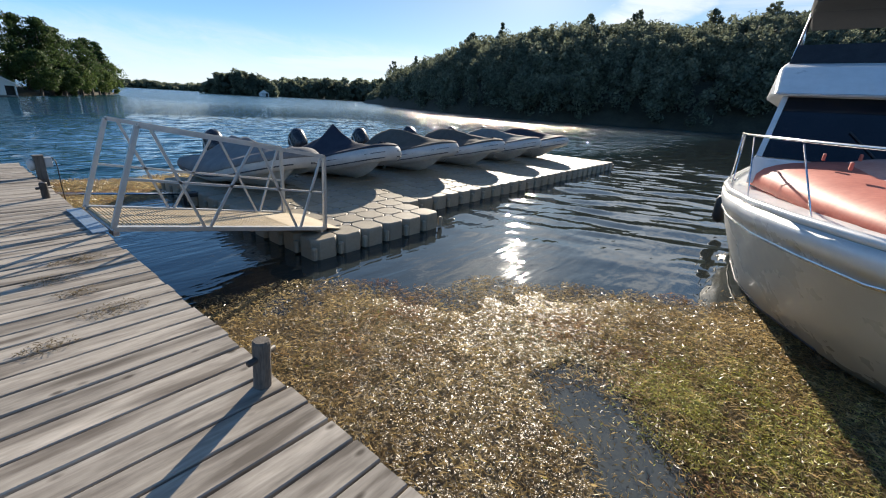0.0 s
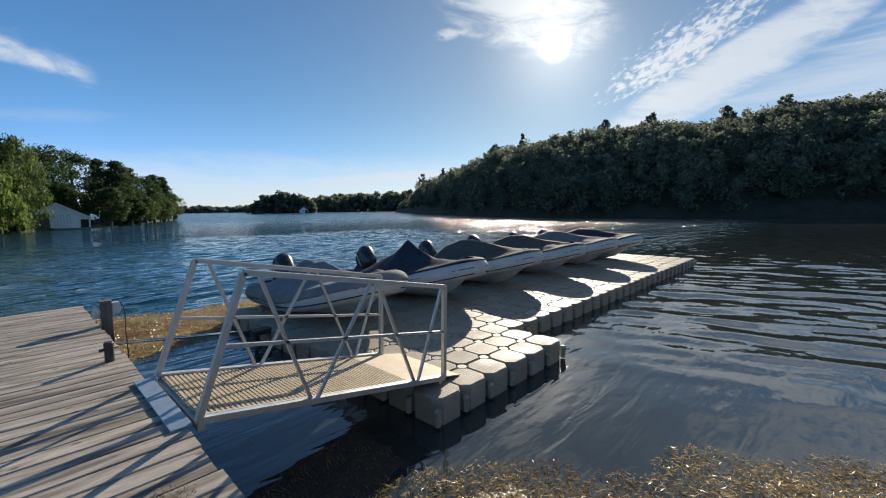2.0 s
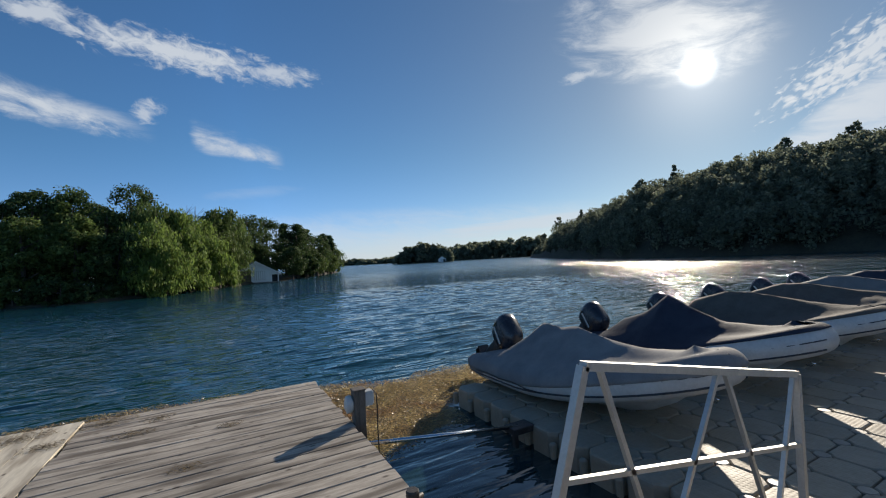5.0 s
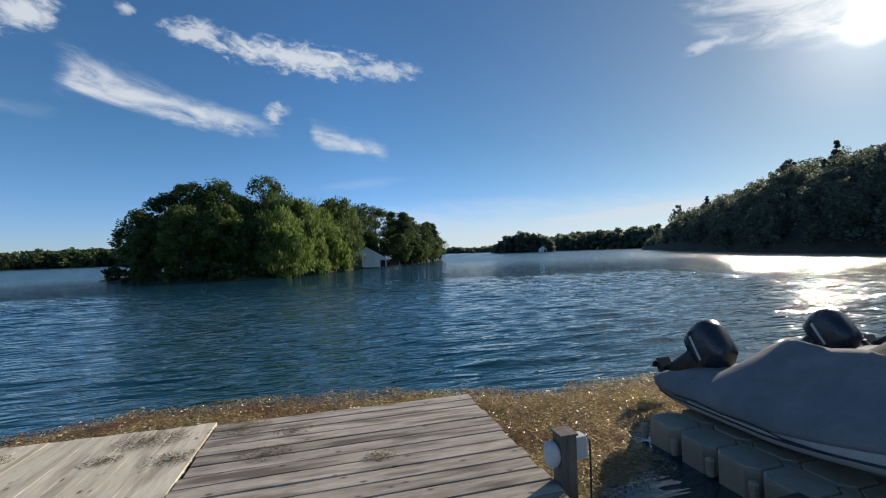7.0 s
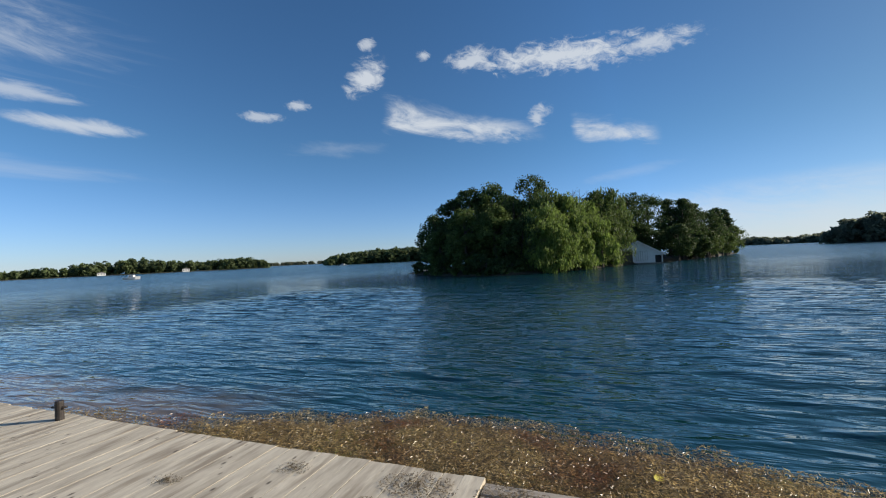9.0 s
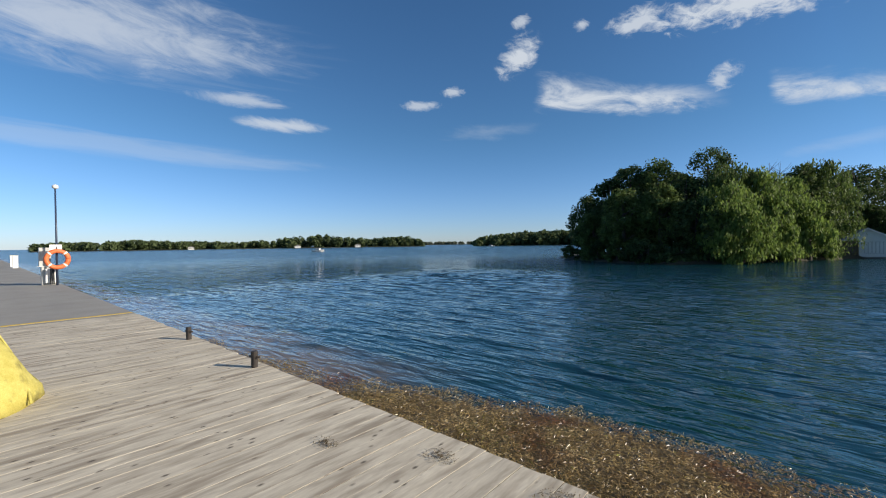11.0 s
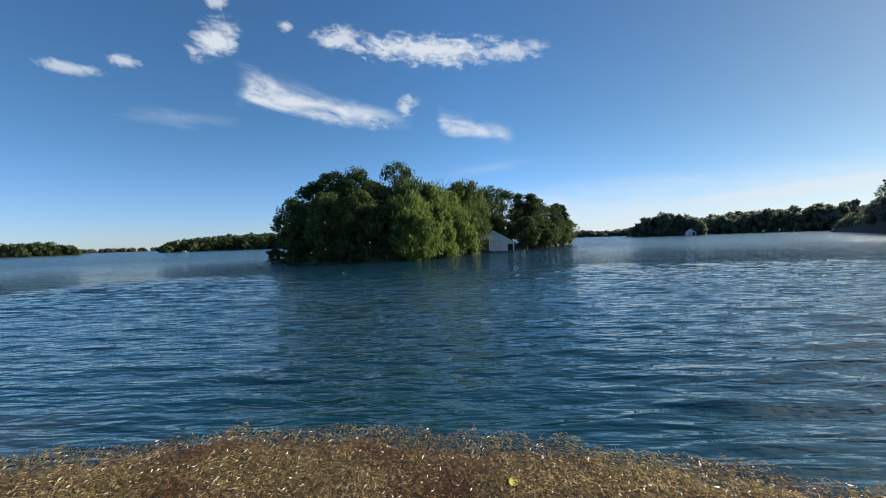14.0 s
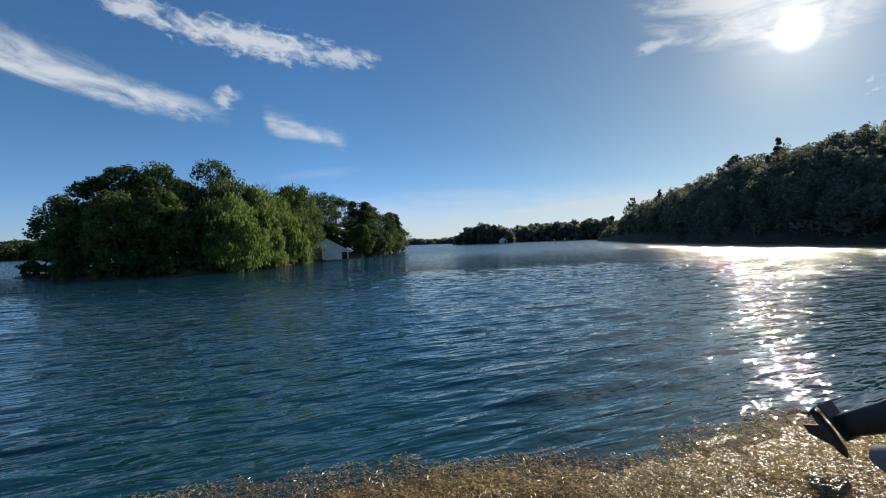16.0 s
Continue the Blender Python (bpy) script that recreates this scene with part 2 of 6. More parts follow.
def wood_material(name, dark, light, long_axis, stain, tone=0.13):
    """Weathered boards: grain along the board, knots, and a tone of its own for each."""
    m = material(name, dark, light, 2.2, 0.82, 0.5, stretch=(0.8, 5.0, 5.0) if long_axis == 0 else (5.0, 0.8, 5.0), fine=5.0, bump_dist=0.006, rand=tone,
                 third=stain, third_scale=1.7, third_cut=(0.48, 0.66), spec=0.25)
    nt = m.node_tree
    N, L = nt.nodes.new, nt.links.new
    p = nt.nodes["Principled BSDF"]
    src = p.inputs["Base Color"].links[0].from_socket
    coord = N("ShaderNodeTexCoord")
    info = N("ShaderNodeObjectInfo")
    off = N("ShaderNodeVectorMath")
    off.operation = "MULTIPLY_ADD"
    c = N("ShaderNodeCombineXYZ")
    for i in range(3):
        L(info.outputs["Random"], c.inputs[i])
    L(c.outputs[0], off.inputs[0])
    off.inputs[1].default_value = (71.0, 33.0, 17.0)
    st = N("ShaderNodeMapping")
    st.inputs["Scale"].default_value = (1.0, 1.9, 1.0) if long_axis == 0 else (1.9, 1.0, 1.0)
    L(coord.outputs["Object"], st.inputs[0])
    L(st.outputs[0], off.inputs[2])
    vor = N("ShaderNodeTexVoronoi")
    vor.inputs["Scale"].default_value, vor.inputs["Randomness"].default_value = 4.2, 1.0
    L(off.outputs[0], vor.inputs["Vector"])
    r = N("ShaderNodeMapRange")
    L(vor.outputs["Distance"], r.inputs[0])
    r.inputs[1].default_value, r.inputs[2].default_value = 0.06, 0.17
    r.inputs[3].default_value, r.inputs[4].default_value = 0.85, 0.0
    mix = N("ShaderNodeMix")
    mix.data_type = "RGBA"
    L(r.outputs[0], mix.inputs["Factor"])
    L(src, mix.inputs["A"])
    mix.inputs["B"].default_value = (0.07, 0.055, 0.042, 1)
    L(mix.outputs["Result"], p.inputs["Base Color"])
    return m


def let_light(m, trans):
    """Thin leaves and strands pass on part of the light from behind."""
    nt = m.node_tree
    N, L = nt.nodes.new, nt.links.new
    p = nt.nodes["Principled BSDF"]
    t = N("ShaderNodeBsdfTranslucent")
    L(p.inputs["Base Color"].links[0].from_socket, t.inputs["Color"])
    mix = N("ShaderNodeMixShader")
    mix.inputs[0].default_value = trans
    L(p.outputs[0], mix.inputs[1])
    L(t.outputs[0], mix.inputs[2])
    L(mix.outputs[0], nt.nodes["Material Output"].inputs["Surface"])


def leaf_material(name, c1, c2, trans=0.25):
    m = material(name, c1, c2, 0.35, 0.65, 0.0, island=0.38, spec=0.25)
    let_light(m, trans)
    return m


def water_material():
    m = bpy.data.materials.new("lake_water")
    m.use_nodes = True
    nt = m.node_tree
    N, L = nt.nodes.new, nt.links.new
    p = nt.nodes["Principled BSDF"]
    coord = N("ShaderNodeTexCoord")

    def layer(scale, sx, sy, rot, detail, dist=0.0):
        mp = N("ShaderNodeMapping")
        mp.inputs["Scale"].default_value = (sx, sy, 1)
        mp.inputs["Rotation"].default_value = (0, 0, radians(rot))
        L(coord.outputs["Object"], mp.inputs[0])
        n = N("ShaderNodeTexNoise")
        n.inputs["Scale"].default_value, n.inputs["Detail"].default_value, n.inputs["Distortion"].default_value = scale, detail, dist
        L(mp.outputs[0], n.inputs["Vector"])
        return n.outputs["Fac"]

    def mul(a, k, b=None):
        n = N("ShaderNodeMath")
        n.operation = "MULTIPLY_ADD"
        L(a, n.inputs[0])
        if isinstance(k, float):
            n.inputs[1].default_value = k
        else:
            L(k, n.inputs[1])
        if b is None:
            n.inputs[2].default_value = 0
        else:
            L(b, n.inputs[2])
        return n.outputs[0]

    big = layer(0.75, 0.45, 1.6, 6, 3, 0.4)
    mid = layer(2.3, 0.4, 1.6, -5, 2, 0.4)
    small = layer(4.5, 0.7, 1.3, 20, 2)
    calm = layer(0.05, 1, 1, 0, 3)
    calm_r = N("ShaderNodeMapRange")
    L(calm, calm_r.inputs[0])
    calm_r.inputs[1].default_value, calm_r.inputs[2].default_value, calm_r.inputs[3].default_value, calm_r.inputs[4].default_value = 0.35, 0.65, 0.6, 1.0
    # sheltered water inside the basin lies calmer
    sepx = N("ShaderNodeSeparateXYZ")
    L(coord.outputs["Object"], sepx.inputs[0])
    shel = N("ShaderNodeMapRange")
    shel.interpolation_type = "SMOOTHSTEP"
    L(sepx.outputs[1], shel.inputs[0])
    shel.inputs[1].default_value, shel.inputs[2].default_value, shel.inputs[3].default_value, shel.inputs[4].default_value = 3.0, 11.0, 0.16, 1.0
    amp = N("ShaderNodeMath")
    amp.operation = "MULTIPLY"
    L(calm_r.outputs[0], amp.inputs[0])
    L(shel.outputs[0], amp.inputs[1])
    # far out, where the sheet is flat, the long waves are relief too
    far = N("ShaderNodeVectorMath")
    far.operation = "LENGTH"
    L(coord.outputs["Object"], far.inputs[0])
    flat = N("ShaderNodeMapRange")
    L(far.outputs["Value"], flat.inputs[0])
    flat.inputs[1].default_value, flat.inputs[2].default_value = 26.0, 42.0
    h = mul(mul(big, 0.55), flat.outputs[0], mul(mid, 0.060, mul(small, 0.010)))
    h = mul(h, amp.outputs[0])
    rough = N("ShaderNodeMapRange")
    L(far.outputs["Value"], rough.inputs[0])
    rough.inputs[1].default_value, rough.inputs[2].default_value, rough.inputs[3].default_value, rough.inputs[4].default_value = 34.0, 125.0, 0.02, 0.21
    L(rough.outputs[0], p.inputs["Roughness"])
    b = N("ShaderNodeBump")
    b.inputs["Strength"].default_value, b.inputs["Distance"].default_value = 1.0, WAVE
    L(h, b.inputs["Height"])
    # fine ripples as slopes of their own, which hold out to the horizon
    lean = None
    for scale, sx, sy, rot, detail, k in ((0.9, 0.5, 1.5, 8, 3, 0.42), (3.4, 0.5, 1.5, -10, 2, 0.12)):
        mp = N("ShaderNodeMapping")
        mp.inputs["Scale"].default_value, mp.inputs["Rotation"].default_value = (sx, sy, 1), (0, 0, radians(rot))
        L(coord.outputs["Object"], mp.inputs[0])
        n = N("ShaderNodeTexNoise")
        n.inputs["Scale"].default_value, n.inputs["Detail"].default_value = scale, detail
        L(mp.outputs[0], n.inputs["Vector"])
        v = N("ShaderNodeVectorMath")
        v.operation = "MULTIPLY_ADD"
        L(n.outputs["Color"], v.inputs[0])
        v.inputs[1].default_value, v.inputs[2].default_value = (k * 0.5, k, 0), (-k * 0.25, -k * 0.5, 0)
        if lean is None:
            lean = v.outputs[0]
        else:
            both = N("ShaderNodeVectorMath")
            L(lean, both.inputs[0])
            L(v.outputs[0], both.inputs[1])
            lean = both.outputs[0]
    reach = N("ShaderNodeMapRange")
    L(far.outputs["Value"], reach.inputs[0])
    reach.inputs[1].default_value, reach.inputs[2].default_value, reach.inputs[3].default_value, reach.inputs[4].default_value = 8.0, 46.0, 0.12, 1.0
    grow = N("ShaderNodeVectorMath")
    grow.operation = "SCALE"
    L(lean, grow.inputs[0])
    fade = N("ShaderNodeMapRange")
    L(far.outputs["Value"], fade.inputs[0])
    fade.inputs[1].default_value, fade.inputs[2].default_value, fade.inputs[3].default_value, fade.inputs[4].default_value = 45.0, 120.0, 1.0, 0.3
    L(mul(mul(reach.outputs[0], fade.outputs[0]), amp.outputs[0]), grow.inputs["Scale"])
    tilted = N("ShaderNodeVectorMath")
    L(b.outputs[0], tilted.inputs[0])
    L(grow.outputs[0], tilted.inputs[1])
    unit = N("ShaderNodeVectorMath")
    unit.operation = "NORMALIZE"
    L(tilted.outputs[0], unit.inputs[0])
    L(unit.outputs[0], p.inputs["Normal"])
    mix = N("ShaderNodeMix")
    mix.data_type = "RGBA"
    L(calm, mix.inputs["Factor"])
    mix.inputs["A"].default_value, mix.inputs["B"].default_value = (0.004, 0.038, 0.047, 1), (0.007, 0.051, 0.058, 1)
    # shallow, murky water in the basin
    murk = N("ShaderNodeMix")
    murk.data_type = "RGBA"
    clear = N("ShaderNodeMapRange")
    L(shel.outputs[0], clear.inputs[0])
    clear.inputs[1].default_value, clear.inputs[2].default_value = 0.16, 0.9
    L(clear.outputs[0], murk.inputs["Factor"])
    murk.inputs["A"].default_value = (0.030, 0.036, 0.034, 1)
    L(mix.outputs["Result"], murk.inputs["B"])
    # brown weed lying just under the surface along the pier
    pos = sepx.outputs
    west, shoreward = N("ShaderNodeMapRange"), N("ShaderNodeMapRange")
    for node, sock, lo, hi in ((west, pos[0], -6.5, -10.5), (shoreward, mul(layer(0.5, 1, 1, 0, 4), -3.2, pos[1]), 11.6, 10.0)):
        node.interpolation_type = "SMOOTHSTEP"
        L(sock, node.inputs[0])
        node.inputs[1].default_value, node.inputs[2].default_value = lo, hi
    under = N("ShaderNodeMix")
    under.data_type = "RGBA"
    L(mul(west.outputs[0], shoreward.outputs[0]), under.inputs["Factor"])
    L(murk.outputs["Result"], under.inputs["A"])
    under.inputs["B"].default_value = (0.17, 0.13, 0.085, 1)
    L(under.outputs["Result"], p.inputs["Base Color"])
    p.inputs["Specular IOR Level"].default_value = 0.85
    p.inputs["IOR"].default_value = 1.5
    return m


WAVE = 2.0
M_WATER = water_material()
M_DECK = wood_material("grey_deck_wood", (0.25, 0.218, 0.178), (0.52, 0.46, 0.38), 0, (0.155, 0.13, 0.104), 0.17)
M_DECK_NEW = wood_material("pale_deck_wood", (0.48, 0.42, 0.325), (0.72, 0.65, 0.51), 1, (0.36, 0.305, 0.23), 0.06)
M_POST = material("weathered_timber", (0.07, 0.058, 0.048), (0.19, 0.16, 0.13), 6, 0.85, 0.6, stretch=(3, 3, 0.5), bump_dist=0.01)
M_BLACKPOST = material("dark_iron", (0.015, 0.013, 0.012), (0.05, 0.04, 0.034), 9, 0.6, 0.4)
M_CONCRETE = material("pier_concrete", (0.27, 0.255, 0.225), (0.36, 0.34, 0.30), 0.7, 0.88, 0.3, fine=20)
M_YELLOW = material("yellow_paint", (0.55, 0.38, 0.05), (0.66, 0.48, 0.10), 3, 0.7, 0.2)
M_ALU = material("aluminium", (0.44, 0.44, 0.43), (0.56, 0.56, 0.54), 7, 0.45, 0.08, metal=0.75, rough2=0.55)
M_PLATE = material("galvanised_plate", (0.22, 0.29, 0.36), (0.33, 0.41, 0.48), 8, 0.5, 0.1, metal=0.4)
M_GRATE = material("tan_grating", (0.44, 0.35, 0.22), (0.58, 0.48, 0.33), 5, 0.7, 0.2)
M_CUBE = material("float_plastic", (0.28, 0.238, 0.17), (0.38, 0.322, 0.24), 2.3, 0.5, 0.35, rand=0.08, rough2=0.72, spec=0.3, third=(0.26, 0.225, 0.175), third_scale=1.6, third_cut=(0.58, 0.8))
def add_dimples(m, scale, dist):
    """Moulded dimples over the top of a plastic float."""
    nt = m.node_tree
    N, L = nt.nodes.new, nt.links.new
    p = nt.nodes["Principled BSDF"]
    old = p.inputs["Normal"].links[0].from_node
    coord = N("ShaderNodeTexCoord")
    v = N("ShaderNodeTexVoronoi")
    v.inputs["Scale"].default_value, v.inputs["Randomness"].default_value = scale, 0.0
    L(coord.outputs["Object"], v.inputs["Vector"])
    r = N("ShaderNodeMapRange")
    r.interpolation_type = "SMOOTHSTEP"
    L(v.outputs["Distance"], r.inputs[0])
    r.inputs[1].default_value, r.inputs[2].default_value = 0.18, 0.42
    b = N("ShaderNodeBump")
    b.inputs["Strength"].default_value, b.inputs["Distance"].default_value = 0.5, dist
    L(r.outputs[0], b.inputs["Height"])
    L(old.outputs[0], b.inputs["Normal"])
    L(b.outputs[0], p.inputs["Normal"])


add_dimples(M_CUBE, 22.0, 0.0035)
M_PIN = material("float_pin_plastic", (0.25, 0.22, 0.175), (0.34, 0.30, 0.24), 6, 0.5, 0.2)
M_TUBE = material("white_boat_tube", (0.45, 0.44, 0.415), (0.58, 0.57, 0.54), 3, 0.45, 0.08)
M_HULL = material("boat_gelcoat", (0.46, 0.45, 0.42), (0.62, 0.61, 0.57), 1.6, 0.35, 0.05, third=(0.34, 0.30, 0.23), third_scale=1.3)
M_COVER_GREY = material("grey_cover_canvas", (0.15, 0.152, 0.156), (0.25, 0.248, 0.24), 2.2, 0.8, 0.5, fine=30, bump_dist=0.012, spec=0.12)
M_COVER_NAVY = material("navy_cover_canvas", (0.022, 0.027, 0.042), (0.046, 0.054, 0.074), 2.2, 0.75, 0.5, fine=30, bump_dist=0.012, spec=0.12)
M_COVER_BROWN = material("brown_grey_cover_canvas", (0.085, 0.072, 0.060), (0.15, 0.128, 0.108), 2.2, 0.8, 0.5, fine=30, bump_dist=0.012, spec=0.12)
M_COVER_PALE = material("pale_grey_cover_canvas", (0.15, 0.145, 0.135), (0.23, 0.225, 0.21), 2.2, 0.8, 0.5, fine=30, bump_dist=0.012, spec=0.12)
M_STRIPE = material("dark_rubber_strake", (0.02, 0.022, 0.03), (0.05, 0.054, 0.065), 8, 0.55, 0.15)
M_COWL = material("dark_engine_cowl", (0.018, 0.02, 0.026), (0.035, 0.038, 0.048), 5, 0.22, 0.04, rough2=0.32)
M_BLACK = material("black_plastic", (0.012, 0.012, 0.013), (0.03, 0.03, 0.032), 7, 0.5, 0.15)
M_WHITE = material("white_gelcoat", (0.66, 0.66, 0.64), (0.78, 0.78, 0.76), 1.1, 0.26, 0.03, rough2=0.36)
M_YHULL = material("cream_yacht_hull", (0.44, 0.41, 0.34), (0.54, 0.51, 0.43), 0.9, 0.22, 0.03, rough2=0.34, third=(0.40, 0.37, 0.30), third_scale=0.9, third_cut=(0.5, 0.75))
M_RED = material("coral_red_canvas", (0.48, 0.10, 0.06), (0.62, 0.17, 0.11), 2.0, 0.6, 0.3)
M_PINK = material("faded_coral_canvas", (0.62, 0.25, 0.18), (0.72, 0.36, 0.28), 2.0, 0.6, 0.3)
M_GLASS_DARK = material("tinted_glass", (0.006, 0.008, 0.012), (0.012, 0.015, 0.02), 2, 0.06, 0.0)
M_STEEL = material("stainless_steel", (0.62, 0.63, 0.64), (0.74, 0.75, 0.76), 8, 0.18, 0.02, metal=1.0)
M_RING = material("orange_ring_plastic", (0.70, 0.14, 0.04), (0.82, 0.21, 0.07), 4, 0.5, 0.1)
M_SIGN = material("white_sign_paint", (0.70, 0.70, 0.68), (0.80, 0.80, 0.78), 3, 0.6, 0.05)
M_BOX = material("pale_grey_box", (0.45, 0.45, 0.43), (0.58, 0.58, 0.55), 4, 0.5, 0.1)
M_BLUEPOLE = material("blue_painted_pole", (0.02, 0.035, 0.07), (0.04, 0.06, 0.11), 4, 0.4, 0.05)
M_ROPE_Y = material("yellow_netting", (0.42, 0.36, 0.07), (0.62, 0.55, 0.16), 9, 0.7, 0.6, third=(0.25, 0.22, 0.06), third_scale=6)
M_WEED_MAT = material("matted_weed", (0.055, 0.040, 0.019), (0.17, 0.122, 0.055), 5.0, 0.42, 0.9, fine=7, bump_dist=0.03, third=(0.13, 0.12, 0.025), third_scale=0.8, third_cut=(0.5, 0.68), rough2=0.25)
M_WEED = material("weed_strands", (0.235, 0.160, 0.072), (0.61, 0.475, 0.23), 1.2, 0.32, 0.0, spec=0.65, island=0.6, third=(0.22, 0.085, 0.045), third_scale=0.7, third_cut=(0.52, 0.7))
let_light(M_WEED, 0.52)
M_WEED_GREEN = material("green_weed_strands", (0.26, 0.24, 0.045), (0.48, 0.46, 0.09), 1.2, 0.4, 0.0, island=0.4)
let_light(M_WEED_GREEN, 0.3)
M_WEED_YELLOW = material("yellow_weed_strands", (0.36, 0.33, 0.07), (0.64, 0.60, 0.18), 1.2, 0.4, 0.0, island=0.4)
let_light(M_WEED_YELLOW, 0.3)
M_LEAF_YELLOW = material("yellow_leaf", (0.60, 0.52, 0.06), (0.72, 0.64, 0.12), 8, 0.5, 0.1)
M_BARK = material("tree_bark", (0.06, 0.05, 0.04), (0.13, 0.11, 0.085), 4, 0.9, 0.6, stretch=(2, 2, 0.4))
M_LEAF_DARK = leaf_material("dark_foliage", (0.042, 0.074, 0.022), (0.080, 0.122, 0.040), 0.40)
M_LEAF_MID = leaf_material("maple_foliage", (0.072, 0.115, 0.030), (0.135, 0.185, 0.052), 0.42)
M_LEAF_WILLOW = leaf_material("willow_foliage", (0.12, 0.185, 0.038), (0.205, 0.28, 0.072), 0.48)
# leaf colour paled towards grey, with haze and veiling glare mixed in
M_LEAF_HAZED = leaf_material("hazed_far_foliage", (0.135, 0.155, 0.105), (0.20, 0.22, 0.15), 0.55)
M_LEAF_FAR_SUNNY = leaf_material("far_sunny_foliage", (0.065, 0.092, 0.036), (0.115, 0.15, 0.062), 0.35)
M_EARTH = material("wooded_earth", (0.025, 0.024, 0.014), (0.06, 0.055, 0.032), 0.3, 0.95, 0.5)
M_ROCK = material("shore_rock", (0.14, 0.13, 0.12), (0.30, 0.28, 0.26), 1.5, 0.85, 0.5)
M_SIDING = material("white_siding", (0.70, 0.70, 0.67), (0.82, 0.82, 0.79), 1.0, 0.7, 0.2)
M_ROOF = material("grey_shingle", (0.16, 0.15, 0.15), (0.26, 0.25, 0.24), 2, 0.85, 0.4)
# near-black colour for the shade inside open doorways
M_DOORWAY_SHADE = material("doorway_shade", (0.02, 0.019, 0.018), (0.04, 0.038, 0.035), 2, 0.8, 0.1)


# ---- helpers of shape ----
def mesh_object(name, bm, mat, smooth=False):
    me = bpy.data.meshes.new(name)
    bmesh.ops.recalc_face_normals(bm, faces=bm.faces)
    bm.to_mesh(me)
    bm.free()
    if mat:
        me.materials.append(mat)
    if smooth:
        me.shade_smooth()
    return new(name, me)


def part(name, bm, mat, parent=None, label="", smooth=False):
    ob = mesh_object(name, bm, mat, smooth)
    if parent:
        ob.parent = parent
    return tagged(ob, label=label)


def thing(name, m=None, label="", category="", group="", kind=""):
    ob = new(name)
    ob.empty_display_size = 0.1
    if m is not None:
        ob.matrix_world = m
    return tagged(ob, label, category, group, kind)


def block(bm, lo, hi, bevel=0.0):
    made = bmesh.ops.create_cube(bm, size=1.0)["verts"]
    c = [(a + b) / 2 for a, b in zip(lo, hi)]
    s = [b - a for a, b in zip(lo, hi)]
    for v in made:
        v.co = Vector([c[i] + v.co[i] * s[i] for i in range(3)])
    if bevel:
        edges = list({e for v in made for e in v.link_edges})
        bmesh.ops.bevel(bm, geom=edges, offset=bevel, segments=2, affect="EDGES", profile=0.5)
    return bm


def box(lo, hi, bevel=0.0):
    return block(bmesh.new(), lo, hi, bevel)


def loft(bm, rings, closed=True, caps=True):
    rows = [[bm.verts.new(p) for p in ring] for ring in rings]
    n = len(rows[0])
    for a, b in zip(rows, rows[1:]):
        for i in range(n if closed else n - 1):
            j = (i + 1) % n
            bm.faces.new((a[i], a[j], b[j], b[i]))
    if caps and closed:
        bm.faces.new(rows[0])
        bm.faces.new(rows[-1])
    return bm


def sweep(bm, pts, r, n=8):
    """A tube along points; r is one radius or one for each point."""
    pts = [Vector(p) for p in pts]
    rr = r if isinstance(r, (list, tuple)) else [r] * len(pts)
    rings = []
    up = None
    for i, p in enumerate(pts):
        d = (pts[min(i + 1, len(pts) - 1)] - pts[max(i - 1, 0)]).normalized()
        if up is None:
            up = d.orthogonal().normalized()
        side = d.cross(up)
        side = side.normalized() if side.length > 1e-6 else d.orthogonal().normalized()
        up = side.cross(d).normalized()
        rings.append([p + (side * math.cos(a) + up * math.sin(a)) * rr[i] for a in (2 * math.pi * k / n for k in range(n))])
    return loft(bm, rings)


def tube(pts, r, n=8):
    return sweep(bmesh.new(), pts, r, n)


def square_bar(bm, a, b, w):
    """A square bar between two points."""
    a, b = Vector(a), Vector(b)
    d = (b - a).normalized()
    side = d.cross(Vector((0, 1, 0)))
    side = side.normalized() if side.length > 0.1 else Vector((1, 0, 0))
    up = d.cross(side).normalized()
    ring = lambda p: [p + side * w * sx + up * w * sy for sx, sy in ((-0.5, -0.5), (0.5, -0.5), (0.5, 0.5), (-0.5, 0.5))]
    return loft(bm, [ring(a), ring(b)])


def quads_mesh(name, corners, mat, smooth=False):
    """One mesh from an array (n, 4, 3) of loose quads."""
    n = len(corners)
    me = bpy.data.meshes.new(name)
    me.vertices.add(n * 4)
    me.vertices.foreach_set("co", corners.astype(np.float32).ravel())
    me.loops.add(n * 4)
    me.loops.foreach_set("vertex_index", np.arange(n * 4, dtype=np.int32))
    me.polygons.add(n)
    me.polygons.foreach_set("loop_start", np.arange(0, n * 4, 4, dtype=np.int32))
    me.polygons.foreach_set("loop_total", np.full(n, 4, dtype=np.int32))
    me.update(calc_edges=True)
    me.materials.append(mat)
    return me


# ---- water and lake bed ----
def smooth(v, lo, hi):
    u = np.clip((v - lo) / (hi - lo), 0, 1)
    return u * u * (3 - 2 * u)


